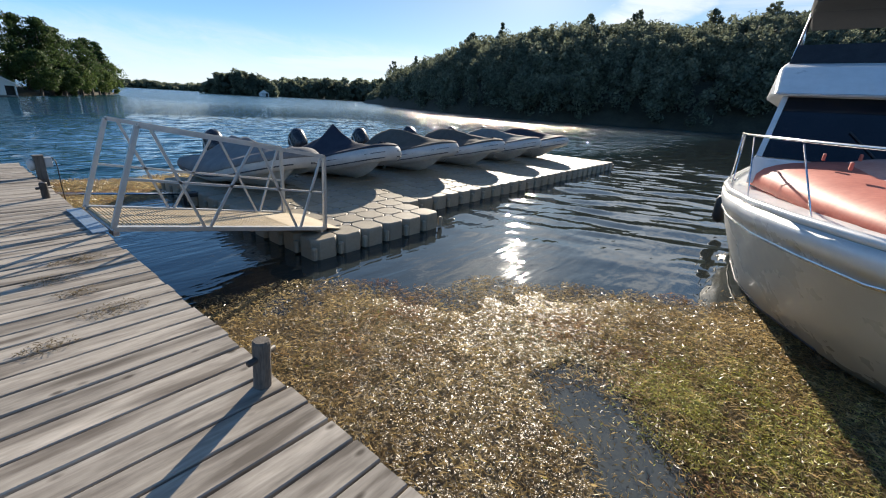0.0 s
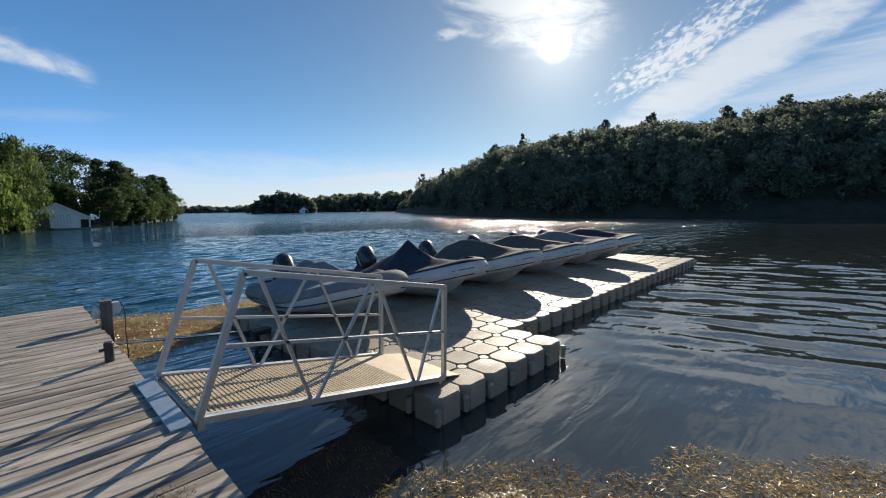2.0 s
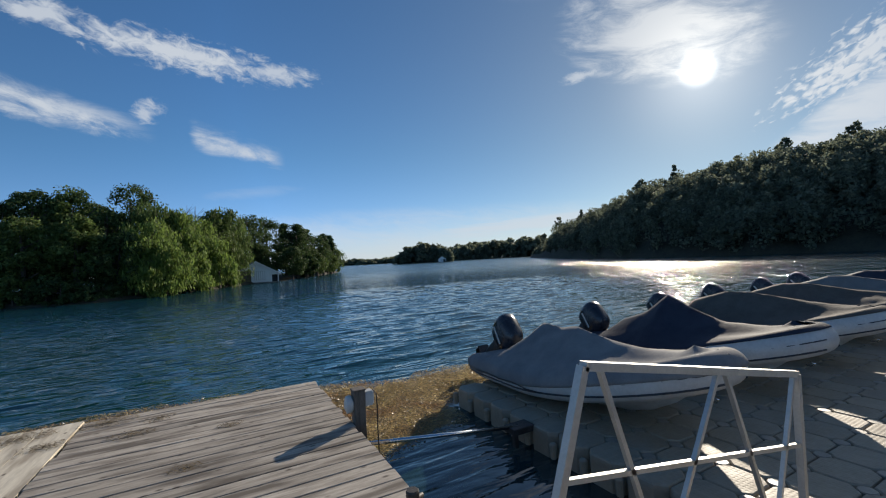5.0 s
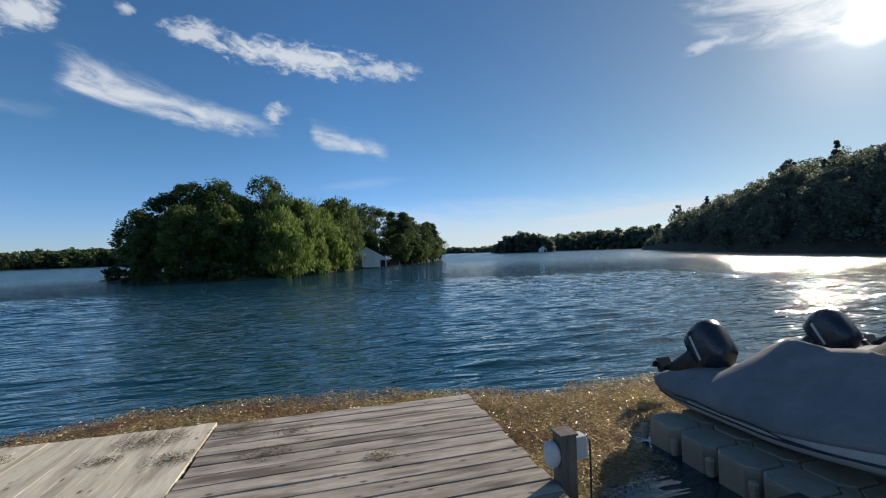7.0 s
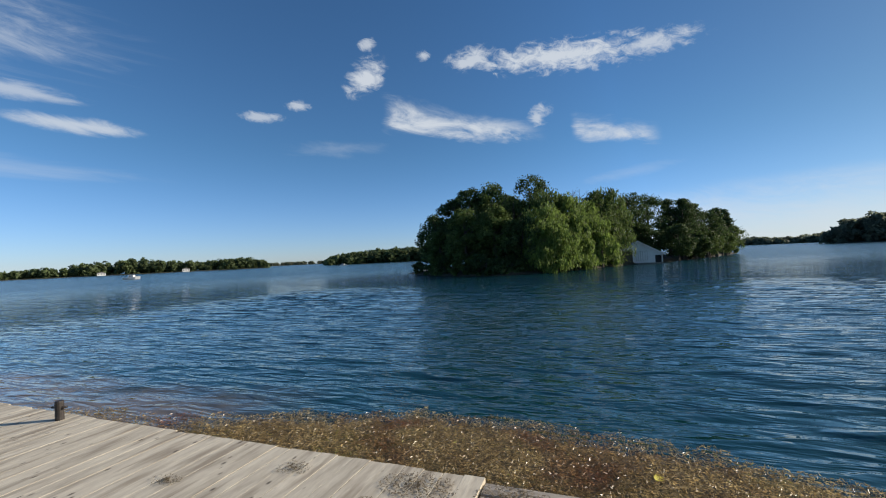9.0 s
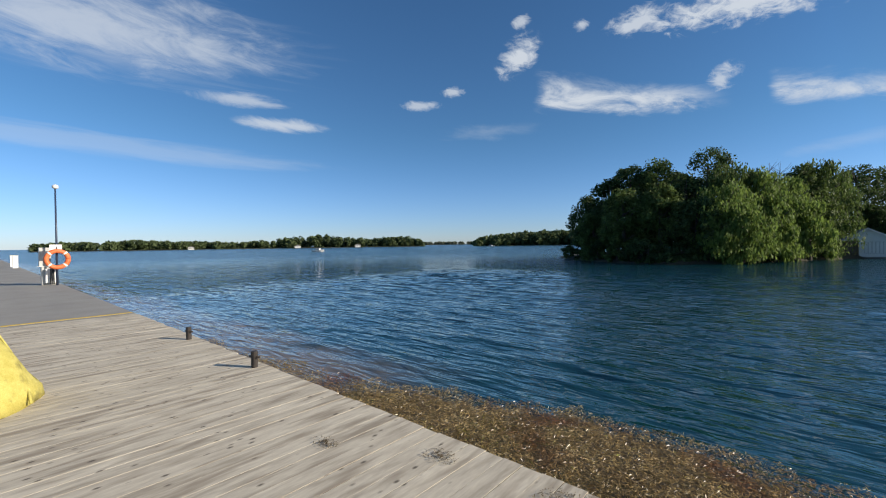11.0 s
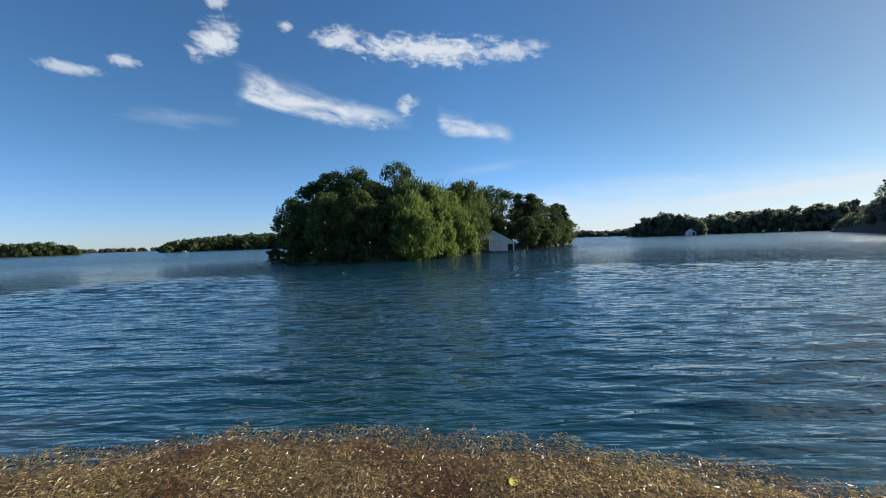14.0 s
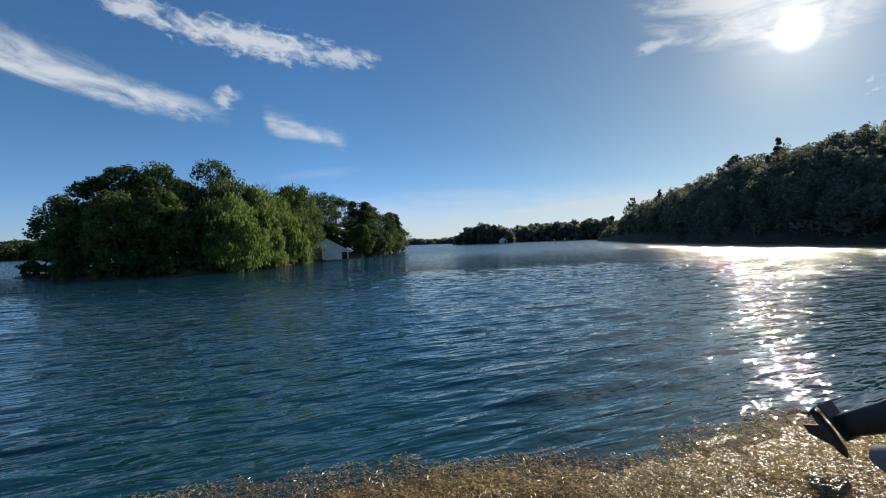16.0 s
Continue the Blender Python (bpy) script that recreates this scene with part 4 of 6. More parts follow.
def inflatable_boat(m, cover_mat, label, ridge, motor_tilt, seed, bow_free=1.0):
    rng = random.Random(seed)
    t = thing("inflatable_boat", m, label, "boat", "boats on the floating dock")
    line = tube_line()
    full = [(x, y, z, r) for x, y, z, r in line] + [(-x, y, z, r) for x, y, z, r in reversed(line[:-1])]
    part("tube", tube([(x, y, z) for x, y, z, r in full], [r for *_, r in full], 16), M_TUBE, t, "white inflated tube", True)
    for side in (1, -1):
        for dz, w in ((-0.088, 0.015), (0.055, 0.010)):
            pts = []
            for x, y, z, r in line[1:-1]:
                ang = math.asin(max(-0.9, min(0.9, dz / r)))
                nx = 1.0 if y > -0.3 else max(0.0, x / 0.8)
                ny = 0.0 if y > -0.3 else -math.sqrt(max(0, 1 - nx * nx))
                pts.append((side * (x + nx * r * math.cos(ang)), y + ny * r * math.cos(ang), z + dz))
            part("rubbing_strake", tube(pts, w, 6), M_STRIPE, t, smooth=True)
    for side in (1, -1):
        pts = line[:5]
        part("tube_end_cover", tube([(side * x, y + 0.004, z + 0.012) for x, y, z, r in pts], [r * 1.02 + 0.004 for *_, r in pts], 16), cover_mat, t, smooth=True)
        part("grab_line", tube([(side * (0.80 + 0.236), y, 0.29 + (0.0 if k % 2 else -0.03)) for k, y in enumerate((1.7, 1.35, 1.0, 0.65, 0.3, -0.1))], 0.008, 5), M_BLACK, t, smooth=True)
    hull = bmesh.new()
    rings = []
    for k in range(12):
        u = k / 11
        y = 2.0 - 3.85 * u
        w = 0.72 * (1 - max(0, (u - 0.45) / 0.55) ** 2.2)
        keel = 0.62 * max(0, (u - 0.66) / 0.34) ** 2.0
        chine = 0.10 + 0.60 * max(0, (u - 0.4) / 0.6) ** 1.8
        rings.append([(-w, y, chine + 0.18), (-w * 0.92, y, chine), (-w * 0.45, y, (keel + chine) / 2 - 0.02), (0, y, keel), (w * 0.45, y, (keel + chine) / 2 - 0.02), (w * 0.92, y, chine), (w, y, chine + 0.18), (0, y, chine + 0.2)])
    part("hull", loft(hull, rings), M_HULL, t, smooth=False)
    # canvas stretched from tube to tube over the ridge
    cov = bmesh.new()
    nv = 16
    fine = []
    for p, q in zip(line[1:], line[2:]):
        fine += [tuple(p[i] + (q[i] - p[i]) * f for i in range(4)) for f in (0, 0.5)]
    fine.append(line[-1])
    for side in (1, -1):
        rows = []
        for n, (cx, cy, z0, r) in enumerate(fine):
            R = r * 1.08
            yr = cy if cy > -1.55 else -1.55 + (cy + 1.55) * 0.45
            fore, aft = fine[min(n + 1, len(fine) - 1)], fine[max(n - 1, 0)]
            dx, dy = fore[0] - aft[0], fore[1] - aft[1]
            nx, ny = -dy / math.hypot(dx, dy), dx / math.hypot(dx, dy)
            if n == len(fine) - 1:
                nx, ny = 0.0, -1.0
            top = max(z0 + R + 0.01, np.interp(-yr, [-p[0] for p in ridge], [p[1] for p in ridge]))
            # straight from the ridge to where the canvas meets the tube, then round it
            flat = math.hypot(cx, cy - yr)
            dist = math.hypot(flat, top - z0)
            start = math.radians(92) if dist < R * 1.05 else min(math.radians(96), math.atan2(z0 - top, flat) + math.asin(R / dist) + math.pi / 2)
            tx, ty, tz = cx + nx * R * math.cos(start), cy + ny * R * math.cos(start), z0 + R * math.sin(start)
            ring = []
            for j in range(nv + 1):
                a = j / nv
                if a > 0.62:
                    hem = math.radians(-9 + 62 * max(0.0, min(1.0, (0.7 - cy) / 1.7)) * bow_free)
                    ang = start + (min(hem, start - 0.15) - start) * (a - 0.62) / 0.38
                    x, y, z = cx + nx * R * math.cos(ang), cy + ny * R * math.cos(ang), z0 + R * math.sin(ang)
                else:
                    q = a / 0.62
                    x, y = tx * q, yr + (ty - yr) * q
                    z = top + (tz - top) * (q ** 1.06) - 0.04 * math.sin(q * math.pi) * (0.5 + noise.noise((y * 1.3, side * q * 2 + seed, 0.3)))
                    z += (0.018 * noise.noise((side * q * 2.2 + seed, y * 2.4, 1.7)) + 0.009 * noise.noise((side * q * 6, y * 7, seed * 3.1))) * min(1.0, (1 - q) * 5)
                ring.append((side * x, y, z))
            rows.append(ring)
        loft(cov, rows, closed=False, caps=False)
    bmesh.ops.remove_doubles(cov, verts=cov.verts, dist=0.004)
    ob = part("canvas_cover", cov, cover_mat, t, "tight canvas cover", True)
    s = ob.modifiers.new("thickness", "SOLIDIFY")
    s.thickness = 0.008
    # outboard engine, tilted up
    tilt = Matrix.Translation((0, 2.42, 0.40)) @ Matrix.Rotation(radians(motor_tilt), 4, "X") @ Matrix.Scale(1.30, 4)
    cowl = bmesh.new()
    rings = []
    for z, sx, sy, oy in ((0.16, 0.11, 0.19, 0.02), (0.20, 0.155, 0.25, 0.03), (0.34, 0.175, 0.285, 0.04), (0.48, 0.17, 0.28, 0.05), (0.57, 0.14, 0.23, 0.06), (0.615, 0.07, 0.13, 0.06)):
        rings.append([tilt @ Vector((sx * math.copysign(abs(math.cos(a)) ** 0.7, math.cos(a)), oy + sy * math.copysign(abs(math.sin(a)) ** 0.7, math.sin(a)), z)) for a in (2 * math.pi * k / 20 for k in range(20))])
    loft(cowl, rings)
    motor = part("outboard_engine", cowl, M_COWL, t, "dark glossy engine cowl", True)
    band = bmesh.new()
    loft(band, [[tilt @ Vector((sx * math.cos(a), 0.03 + sy * math.sin(a), z)) for a in (2 * math.pi * k / 20 for k in range(20))] for z, sx, sy in ((0.205, 0.150, 0.246), (0.21, 0.170, 0.270), (0.235, 0.172, 0.272), (0.24, 0.150, 0.25))])
    part("cowl_band", band, M_BLACK, motor)
    for side in (1, -1):
        decal = bmesh.new()
        loft(decal, [[tilt @ Vector((side * (0.176 + o), 0.04 + yy, z)) for yy, z in ((-0.12, 0.30), (0.16, 0.34), (0.16, 0.37), (-0.12, 0.33))] for o in (-0.004, 0.003)])
        part("decal", decal, M_BOX, motor, "pale stripe on the cowl")
    leg = bmesh.new()
    loft(leg, [[tilt @ Vector((w * math.cos(a), oy + d * math.sin(a), z)) for a in (2 * math.pi * k / 12 for k in range(12))] for z, w, d, oy in ((0.17, 0.09, 0.15, 0.02), (0.0, 0.065, 0.12, 0.03), (-0.25, 0.05, 0.10, 0.05), (-0.42, 0.04, 0.09, 0.06))])
    part("engine_leg", leg, M_BLACK, motor, smooth=True)
    plate = bmesh.new()
    loft(plate, [[tilt @ Vector((x, y, z)) for x, y in ((-0.10, 0.26), (0.10, 0.26), (0.08, -0.05), (-0.08, -0.05))] for z in (-0.40, -0.385)])
    part("cavitation_plate", plate, M_BLACK, motor)
    low = bmesh.new()
    sweep(low, [tilt @ Vector((0, y, -0.52)) for y in (-0.16, -0.10, 0.05, 0.2, 0.24)], [0.015, 0.045, 0.055, 0.045, 0.03], 10)
    part("gear_case", low, M_BLACK, motor, smooth=True)
    for k in range(3):
        a = 2 * math.pi * k / 3 + seed
        bl = bmesh.new()
        ax = tilt @ Vector((0, 0.22, -0.52))
        rot = lambda x, y, z: tilt @ (Vector((0, 0.22, -0.52)) + Vector((x * math.cos(a) - z * math.sin(a), y, x * math.sin(a) + z * math.cos(a))))
        loft(bl, [[rot(-0.02, -0.012, 0.02), rot(0.02, 0.012, 0.02), rot(0.055, 0.03, 0.08), rot(0.02, 0.02, 0.12), rot(-0.045, -0.02, 0.08)],
                  [rot(-0.02, -0.008, 0.02), rot(0.02, 0.016, 0.02), rot(0.055, 0.034, 0.08), rot(0.02, 0.024, 0.12), rot(-0.045, -0.016, 0.08)]])
        part("propeller_blade", bl, M_BLACK, motor)
    skeg = bmesh.new()
    loft(skeg, [[tilt @ Vector((x, y, z)) for y, z in ((-0.06, -0.56), (0.12, -0.56), (0.16, -0.68), (0.08, -0.68))] for x in (-0.006, 0.006)])
    part("skeg", skeg, M_BLACK, motor)
    part("transom_bracket", box((-0.12, 1.90, 0.30), (0.12, 2.34, 0.54), 0.02), M_BLACK, t)
    part("bow_handle", tube([(-0.10, -2.12, 1.03), (0, -2.16, 1.06), (0.10, -2.12, 1.03)], 0.018, 6), M_BLACK, t, smooth=True)
    part("tow_ring", tube([(0, -1.93, 0.52), (0, -2.02, 0.50), (0, -1.99, 0.46), (0, -1.9, 0.47)], 0.012, 6), M_STEEL, t, smooth=True)
    return t


RIDGE_LOW = [(2.02, 0.46), (1.62, 0.52), (1.30, 0.86), (0.95, 1.10), (0.5, 1.06), (0.15, 1.11), (-0.5, 0.99), (-1.2, 0.95), (-2.0, 1.04)]
RIDGE_PEAK = [(2.02, 0.46), (1.6, 0.52), (1.3, 0.82), (0.7, 1.04), (0.22, 1.42), (-0.12, 1.24), (-0.8, 0.99), (-1.4, 1.00), (-2.0, 1.05)]
RIDGE_SOFT = [(2.02, 0.46), (1.62, 0.54), (1.2, 1.02), (0.5, 1.25), (0.0, 1.27), (-0.8, 1.15), (-1.4, 1.10), (-2.0, 1.08)]
boat_base = FTOP + 0.004
for bx, by, mat, lab, ridge, tilt, lean in (
        (3.90, 7.20, M_COVER_GREY, "white inflatable boat under a slack grey canvas cover", RIDGE_LOW, 52, 0.0),
        (6.44, 7.20, M_COVER_NAVY, "white inflatable boat under a peaked navy canvas cover", RIDGE_PEAK, 50, 0.0),
        (8.95, 7.20, M_COVER_BROWN, "white inflatable boat under a brownish grey cover", RIDGE_SOFT, 50, 0.0),
        (11.55, 7.15, M_COVER_BROWN, "white inflatable boat under a worn dark cover", RIDGE_SOFT, 36, 0.0),
        (14.25, 7.15, M_COVER_PALE, "white inflatable boat under a pale grey cover", RIDGE_SOFT, 42, 0.0),
        (16.85, 7.15, M_COVER_NAVY, "white inflatable boat under a dark blue cover", RIDGE_SOFT, 38, 0.0)):
    inflatable_boat(pose(bx, by, boat_base, 0, 0, lean), mat, lab, ridge, tilt, int(bx * 10), 0.35 if bx < 5 else 1.0)


# ---- motor yacht ----
def motor_yacht():
    CY = -4.25
    t = thing("motor_yacht", pose(0, CY, 0), "white motor yacht with coral canvas over the foredeck", "yacht")
    xs = [2.35, 2.7, 3.2, 3.8, 4.6, 5.6, 6.6, 7.6, 9.0, 11.0, 13.2]
    sheer = [0.05, 0.45, 0.85, 1.22, 1.60, 1.90, 2.05, 2.10, 2.12, 2.10, 2.0]
    sz = [0.86, 0.84, 0.82, 0.79, 0.75, 0.71, 0.67, 0.64, 0.60, 0.56, 0.55]
    chine = [0.02, 0.05, 0.10, 0.22, 0.62, 1.18, 1.55, 1.72, 1.80, 1.82, 1.80]
    cz = [0.55, 0.25, -0.1, -0.42, -0.68, -0.74, -0.75, -0.76, -0.77, -0.78, -0.78]
    keel = [0.50, 0.15, -0.25, -0.62, -0.95, -1.15, -1.25, -1.3, -1.3, -1.3, -1.3]
    hull = bmesh.new()
    rings = []
    for x, s, z, c, zc, k in zip(xs, sheer, sz, chine, cz, keel):
        half = [(s, z), (s * 0.985 + c * 0.015, z - 0.12), (s * 0.72 + c * 0.28, z * 0.62 + zc * 0.38), (s * 0.36 + c * 0.64, z * 0.28 + zc * 0.72), (c, zc)]
        ring = [(x, w, h) for w, h in half] + [(x, 0, k)] + [(x, -w, h) for w, h in reversed(half)]
        rings.append(ring)
    part("hull", loft(hull, rings), M_YHULL, t, "glossy cream hull", True)
    for side in (1, -1):
        band, low = bmesh.new(), []
        for x, s, z, c, zc in zip(xs, sheer, sz, chine, cz):
            z2 = z * 0.62 + zc * 0.38
            f = min(1.0, 0.18 / max(0.05, z - 0.12 - z2))
            low.append((x, side * ((s * 0.985 + c * 0.015) * (1 - f) + (s * 0.72 + c * 0.28) * f + 0.012), (z - 0.12) * (1 - f) + z2 * f))
        loft(band, [[(x, side * (s + 0.010), z - 0.002), (x, side * (s * 0.985 + c * 0.015 + 0.012), z - 0.12), q, (x, side * (s - 0.06), z - 0.12)] for x, s, z, c, q in zip(xs, sheer, sz, chine, low)])
        part("sheer_band", band, M_WHITE, t, "smooth white band below the deck edge", True)
        part("rub_rail", tube(low, 0.020, 8), M_STEEL, t, "bright metal rub rail", True)
        part("boot_stripe", tube([(x, side * (c + 0.006), zc + 0.02) for x, c, zc in zip(xs[4:], chine[4:], cz[4:])], 0.022, 6), M_STRIPE, t, smooth=True)
        part("toe_rail", tube([(x, side * (s - 0.03), z + 0.035) for x, s, z in zip(xs, sheer, sz)], 0.04, 8), M_WHITE, t, smooth=True)
    deck = bmesh.new()
    loft(deck, [[(x, s - 0.02, z), (x, s * 0.6, z + 0.07), (x, 0, z + 0.10), (x, -s * 0.6, z + 0.07), (x, -s + 0.02, z), (x, 0, z - 0.08)] for x, s, z in zip(xs, sheer, sz)])
    part("deck", deck, M_WHITE, t, smooth=False)
    # raised foredeck under a fitted canvas
    def dome(x0, x1, w0, w1, z0, z1, h0, h1, lift, n=14):
        bm = bmesh.new()
        rings = []
        for k in range(n + 1):
            u = k / n
            x, w, z, h = x0 + (x1 - x0) * u, w0 + (w1 - w0) * u ** 0.75, z0 + (z1 - z0) * u, (h0 + (h1 - h0) * u) * min(1, math.sqrt(u * 6 + 0.02))
            ring = []
            for j in range(17):
                a = math.pi * j / 16
                ring.append((x, w * math.copysign(abs(math.cos(a)) ** 0.75, math.cos(a)), z + lift + h * math.sin(a) ** 0.6 + 0.012 * noise.noise((x * 2.5, math.cos(a) * 4, 2.2))))
            ring.append((x, 0, z - 0.05))
            rings.append(ring)
        return loft(bm, rings)
    part("foredeck_canvas", dome(2.85, 6.75, 0.30, 1.80, 0.82, 0.72, 0.20, 0.46, 0.02), M_RED, t, "coral red fitted canvas", True)
    part("canvas_panel", dome(3.3, 6.72, 0.16, 1.08, 0.86, 0.78, 0.22, 0.47, 0.02), M_PINK, t, "faded coral canvas panel", True)
    for x, y in ((4.2, 0.55), (5.0, 0.85), (5.8, 1.05), (5.4, 0.35), (4.6, 0.1), (6.2, 0.7)):
        part("canvas_tie", box((x, y, 1.16 + (x - 4) * 0.03), (x + 0.10, y + 0.03, 1.24 + (x - 4) * 0.03), 0.008), M_RED, t)
    # wheelhouse
    W1, W2 = 1.78, 1.72
    house = bmesh.new()
    loft(house, [[(7.0, -W1, 0.62), (7.0, W1, 0.62), (7.0, W1, 1.12), (7.0, -W1, 1.12)], [(12.4, -W1, 0.58), (12.4, W1, 0.58), (12.4, W1, 1.12), (12.4, -W1, 1.12)]])
    part("cabin_side", house, M_WHITE, t)
    part("windscreen_base", loft(bmesh.new(), [[(6.45, -W1, 0.78), (6.45, W1, 0.78), (6.52, W1, 1.14), (6.52, -W1, 1.14)], [(7.02, -W1 - 0.01, 0.70), (7.02, W1 + 0.01, 0.70), (7.02, W1 + 0.01, 1.15), (7.02, -W1 - 0.01, 1.15)]]), M_WHITE, t)
    part("windscreen", loft(bmesh.new(), [[(6.56, -W2, 1.15), (6.56, W2, 1.15), (6.60, W2, 1.15), (6.60, -W2, 1.15)], [(7.50, -W2 + 0.06, 1.99), (7.50, W2 - 0.06, 1.99), (7.54, W2 - 0.06, 1.99), (7.54, -W2 + 0.06, 1.99)]]), M_GLASS_DARK, t, "dark tinted windscreen")
    for side in (1, -1):
        part("side_window", loft(bmesh.new(), [[(6.62, side * W2, 1.15), (7.56, side * (W2 - 0.06), 1.98), (11.6, side * (W2 - 0.06), 1.98), (12.2, side * W2, 1.15)], [(6.62, side * (W2 - 0.03), 1.15), (7.56, side * (W2 - 0.09), 1.98), (11.6, side * (W2 - 0.09), 1.98), (12.2, side * (W2 - 0.03), 1.15)]]), M_GLASS_DARK, t)
        part("screen_pillar", square_bar(bmesh.new(), (6.55, side * (W2 + 0.01), 1.13), (7.52, side * (W2 - 0.05), 2.0), 0.07), M_WHITE, t)
        part("window_pillar", square_bar(bmesh.new(), (8.6, side * (W2 + 0.005), 1.13), (8.9, side * (W2 - 0.05), 2.0), 0.10), M_WHITE, t)
        part("window_pillar", square_bar(bmesh.new(), (10.2, side * (W2 + 0.005), 1.13), (10.3, side * (W2 - 0.05), 2.0), 0.10), M_WHITE, t)
    part("wiper", tube([(6.60, 0.5, 1.20), (6.98, 0.85, 1.55)], 0.012, 6), M_BLACK, t)
    # flybridge
    fly = bmesh.new()
    loft(fly, [[(7.28, -1.80, 2.0), (7.28, 1.80, 2.0), (7.34, 1.80, 2.06), (7.34, -1.80, 2.06)],
               [(7.9, -1.92, 2.0), (7.9, 1.92, 2.0), (7.95, 1.86, 2.46), (7.95, -1.86, 2.46)],
               [(8.8, -2.0, 1.98), (8.8, 2.0, 1.98), (8.9, 1.86, 2.62), (8.9, -1.86, 2.62)],
               [(12.6, -2.0, 1.98), (12.6, 2.0, 1.98), (12.6, 1.86, 2.60), (12.6, -1.86, 2.60)]])
    bmesh.ops.recalc_face_normals(fly, faces=fly.faces)
    bmesh.ops.bevel(fly, geom=fly.edges[:], offset=0.06, segments=3, affect="EDGES", profile=0.5)
    part("flybridge", fly, M_WHITE, t, "white moulded flybridge", True)
    part("flybridge_canvas", loft(bmesh.new(), [[(8.5, -1.80, 2.56), (8.5, 1.80, 2.56), (8.7, 1.76, 2.86), (8.7, -1.76, 2.86)], [(12.0, -1.82, 2.58), (12.0, 1.82, 2.58), (12.0, 1.78, 2.90), (12.0, -1.78, 2.90)]]), M_BLACK, t, "black canvas cover")
    part("bimini", loft(bmesh.new(), [[(9.2, -1.75, 3.66), (9.2, -0.9, 3.80), (9.2, 0.9, 3.80), (9.2, 1.75, 3.66), (9.2, 1.7, 3.60), (9.2, -1.7, 3.60)], [(10.6, -1.82, 3.76), (10.6, -0.9, 3.92), (10.6, 0.9, 3.92), (10.6, 1.82, 3.76), (10.6, 1.78, 3.68), (10.6, -1.78, 3.68)], [(12.2, -1.8, 3.66), (12.2, -0.9, 3.80), (12.2, 0.9, 3.80), (12.2, 1.8, 3.66), (12.2, 1.75, 3.60), (12.2, -1.75, 3.60)]]), M_BLACK, t, "black canvas bimini top")
    for side in (1, -1):
        part("bimini_pole", tube([(11.4, side * 1.84, 2.60), (11.0, side * 1.80, 3.74)], 0.028, 8), M_STEEL, t, smooth=True)
        part("bimini_pole", tube([(9.6, side * 1.84, 2.60), (10.9, side * 1.80, 3.66)], 0.02, 8), M_STEEL, t, smooth=True)
        part("side_light", box((8.6, side * 1.90 - 0.04, 2.30), (8.75, side * 1.90 + 0.04, 2.38), 0.01), M_BLACK, t)
        # rails
        rail = [(x, side * (s - 0.06), 1.44 + (7.0 - x) * 0.01) for x, s in zip(xs[1:7], sheer[1:7])] + [(7.05, side * 2.02, 1.44)]
        part("rail", tube(rail, 0.013, 8), M_STEEL, t, smooth=True)
        part("rail_post", tube([(7.05, side * 2.02, 1.44), (7.10, side * 2.04, 0.66)], 0.012, 8), M_STEEL, t, smooth=True)
        for x, s, z, x2 in ((6.5, 2.03, 0.68, 5.9), (5.3, 1.84, 0.72, 4.7), (4.1, 1.38, 0.78, 3.5), (3.0, 0.70, 0.83, 2.75)):
            part("rail_post", tube([(x, side * (s - 0.08), 1.44), (x2 + 0.15, side * (np.interp(x2 + 0.15, xs, sheer) - 0.06), z)], 0.008, 8), M_STEEL, t, smooth=True)
        part("cleat", tube([(6.9, side * 1.95, 0.74), (7.15, side * 1.96, 0.74)], 0.018, 6), M_STEEL, t, smooth=True)
    part("anchor_roller", box((2.15, -0.08, 0.80), (2.6, 0.08, 0.88), 0.01), M_STEEL, t)


motor_yacht()


def fender(x, y, z, h, r):
    t = thing("boat_fender", pose(x, y, z), "black rubber fender hung from a rope on the hull", "fender", "fenders")
    part("fender_body", tube([(0, 0, h), (0, 0, h - 0.05), (0, 0, h - 0.12), (0, 0, 0.12), (0, 0, 0.05), (0, 0, 0)], [0.03, r * 0.7, r, r, r * 0.7, 0.03], 14), M_BLACK, t, smooth=True)
    part("rope", tube([(0, 0, h), (0, -0.03, h + 0.25), (0, -0.07, h + 0.45)], 0.01, 6), M_BLACK, t, smooth=True)


fender(9.6, -1.98, -0.50, 0.62, 0.13)
fender(10.6, -1.97, -0.52, 0.62, 0.13)


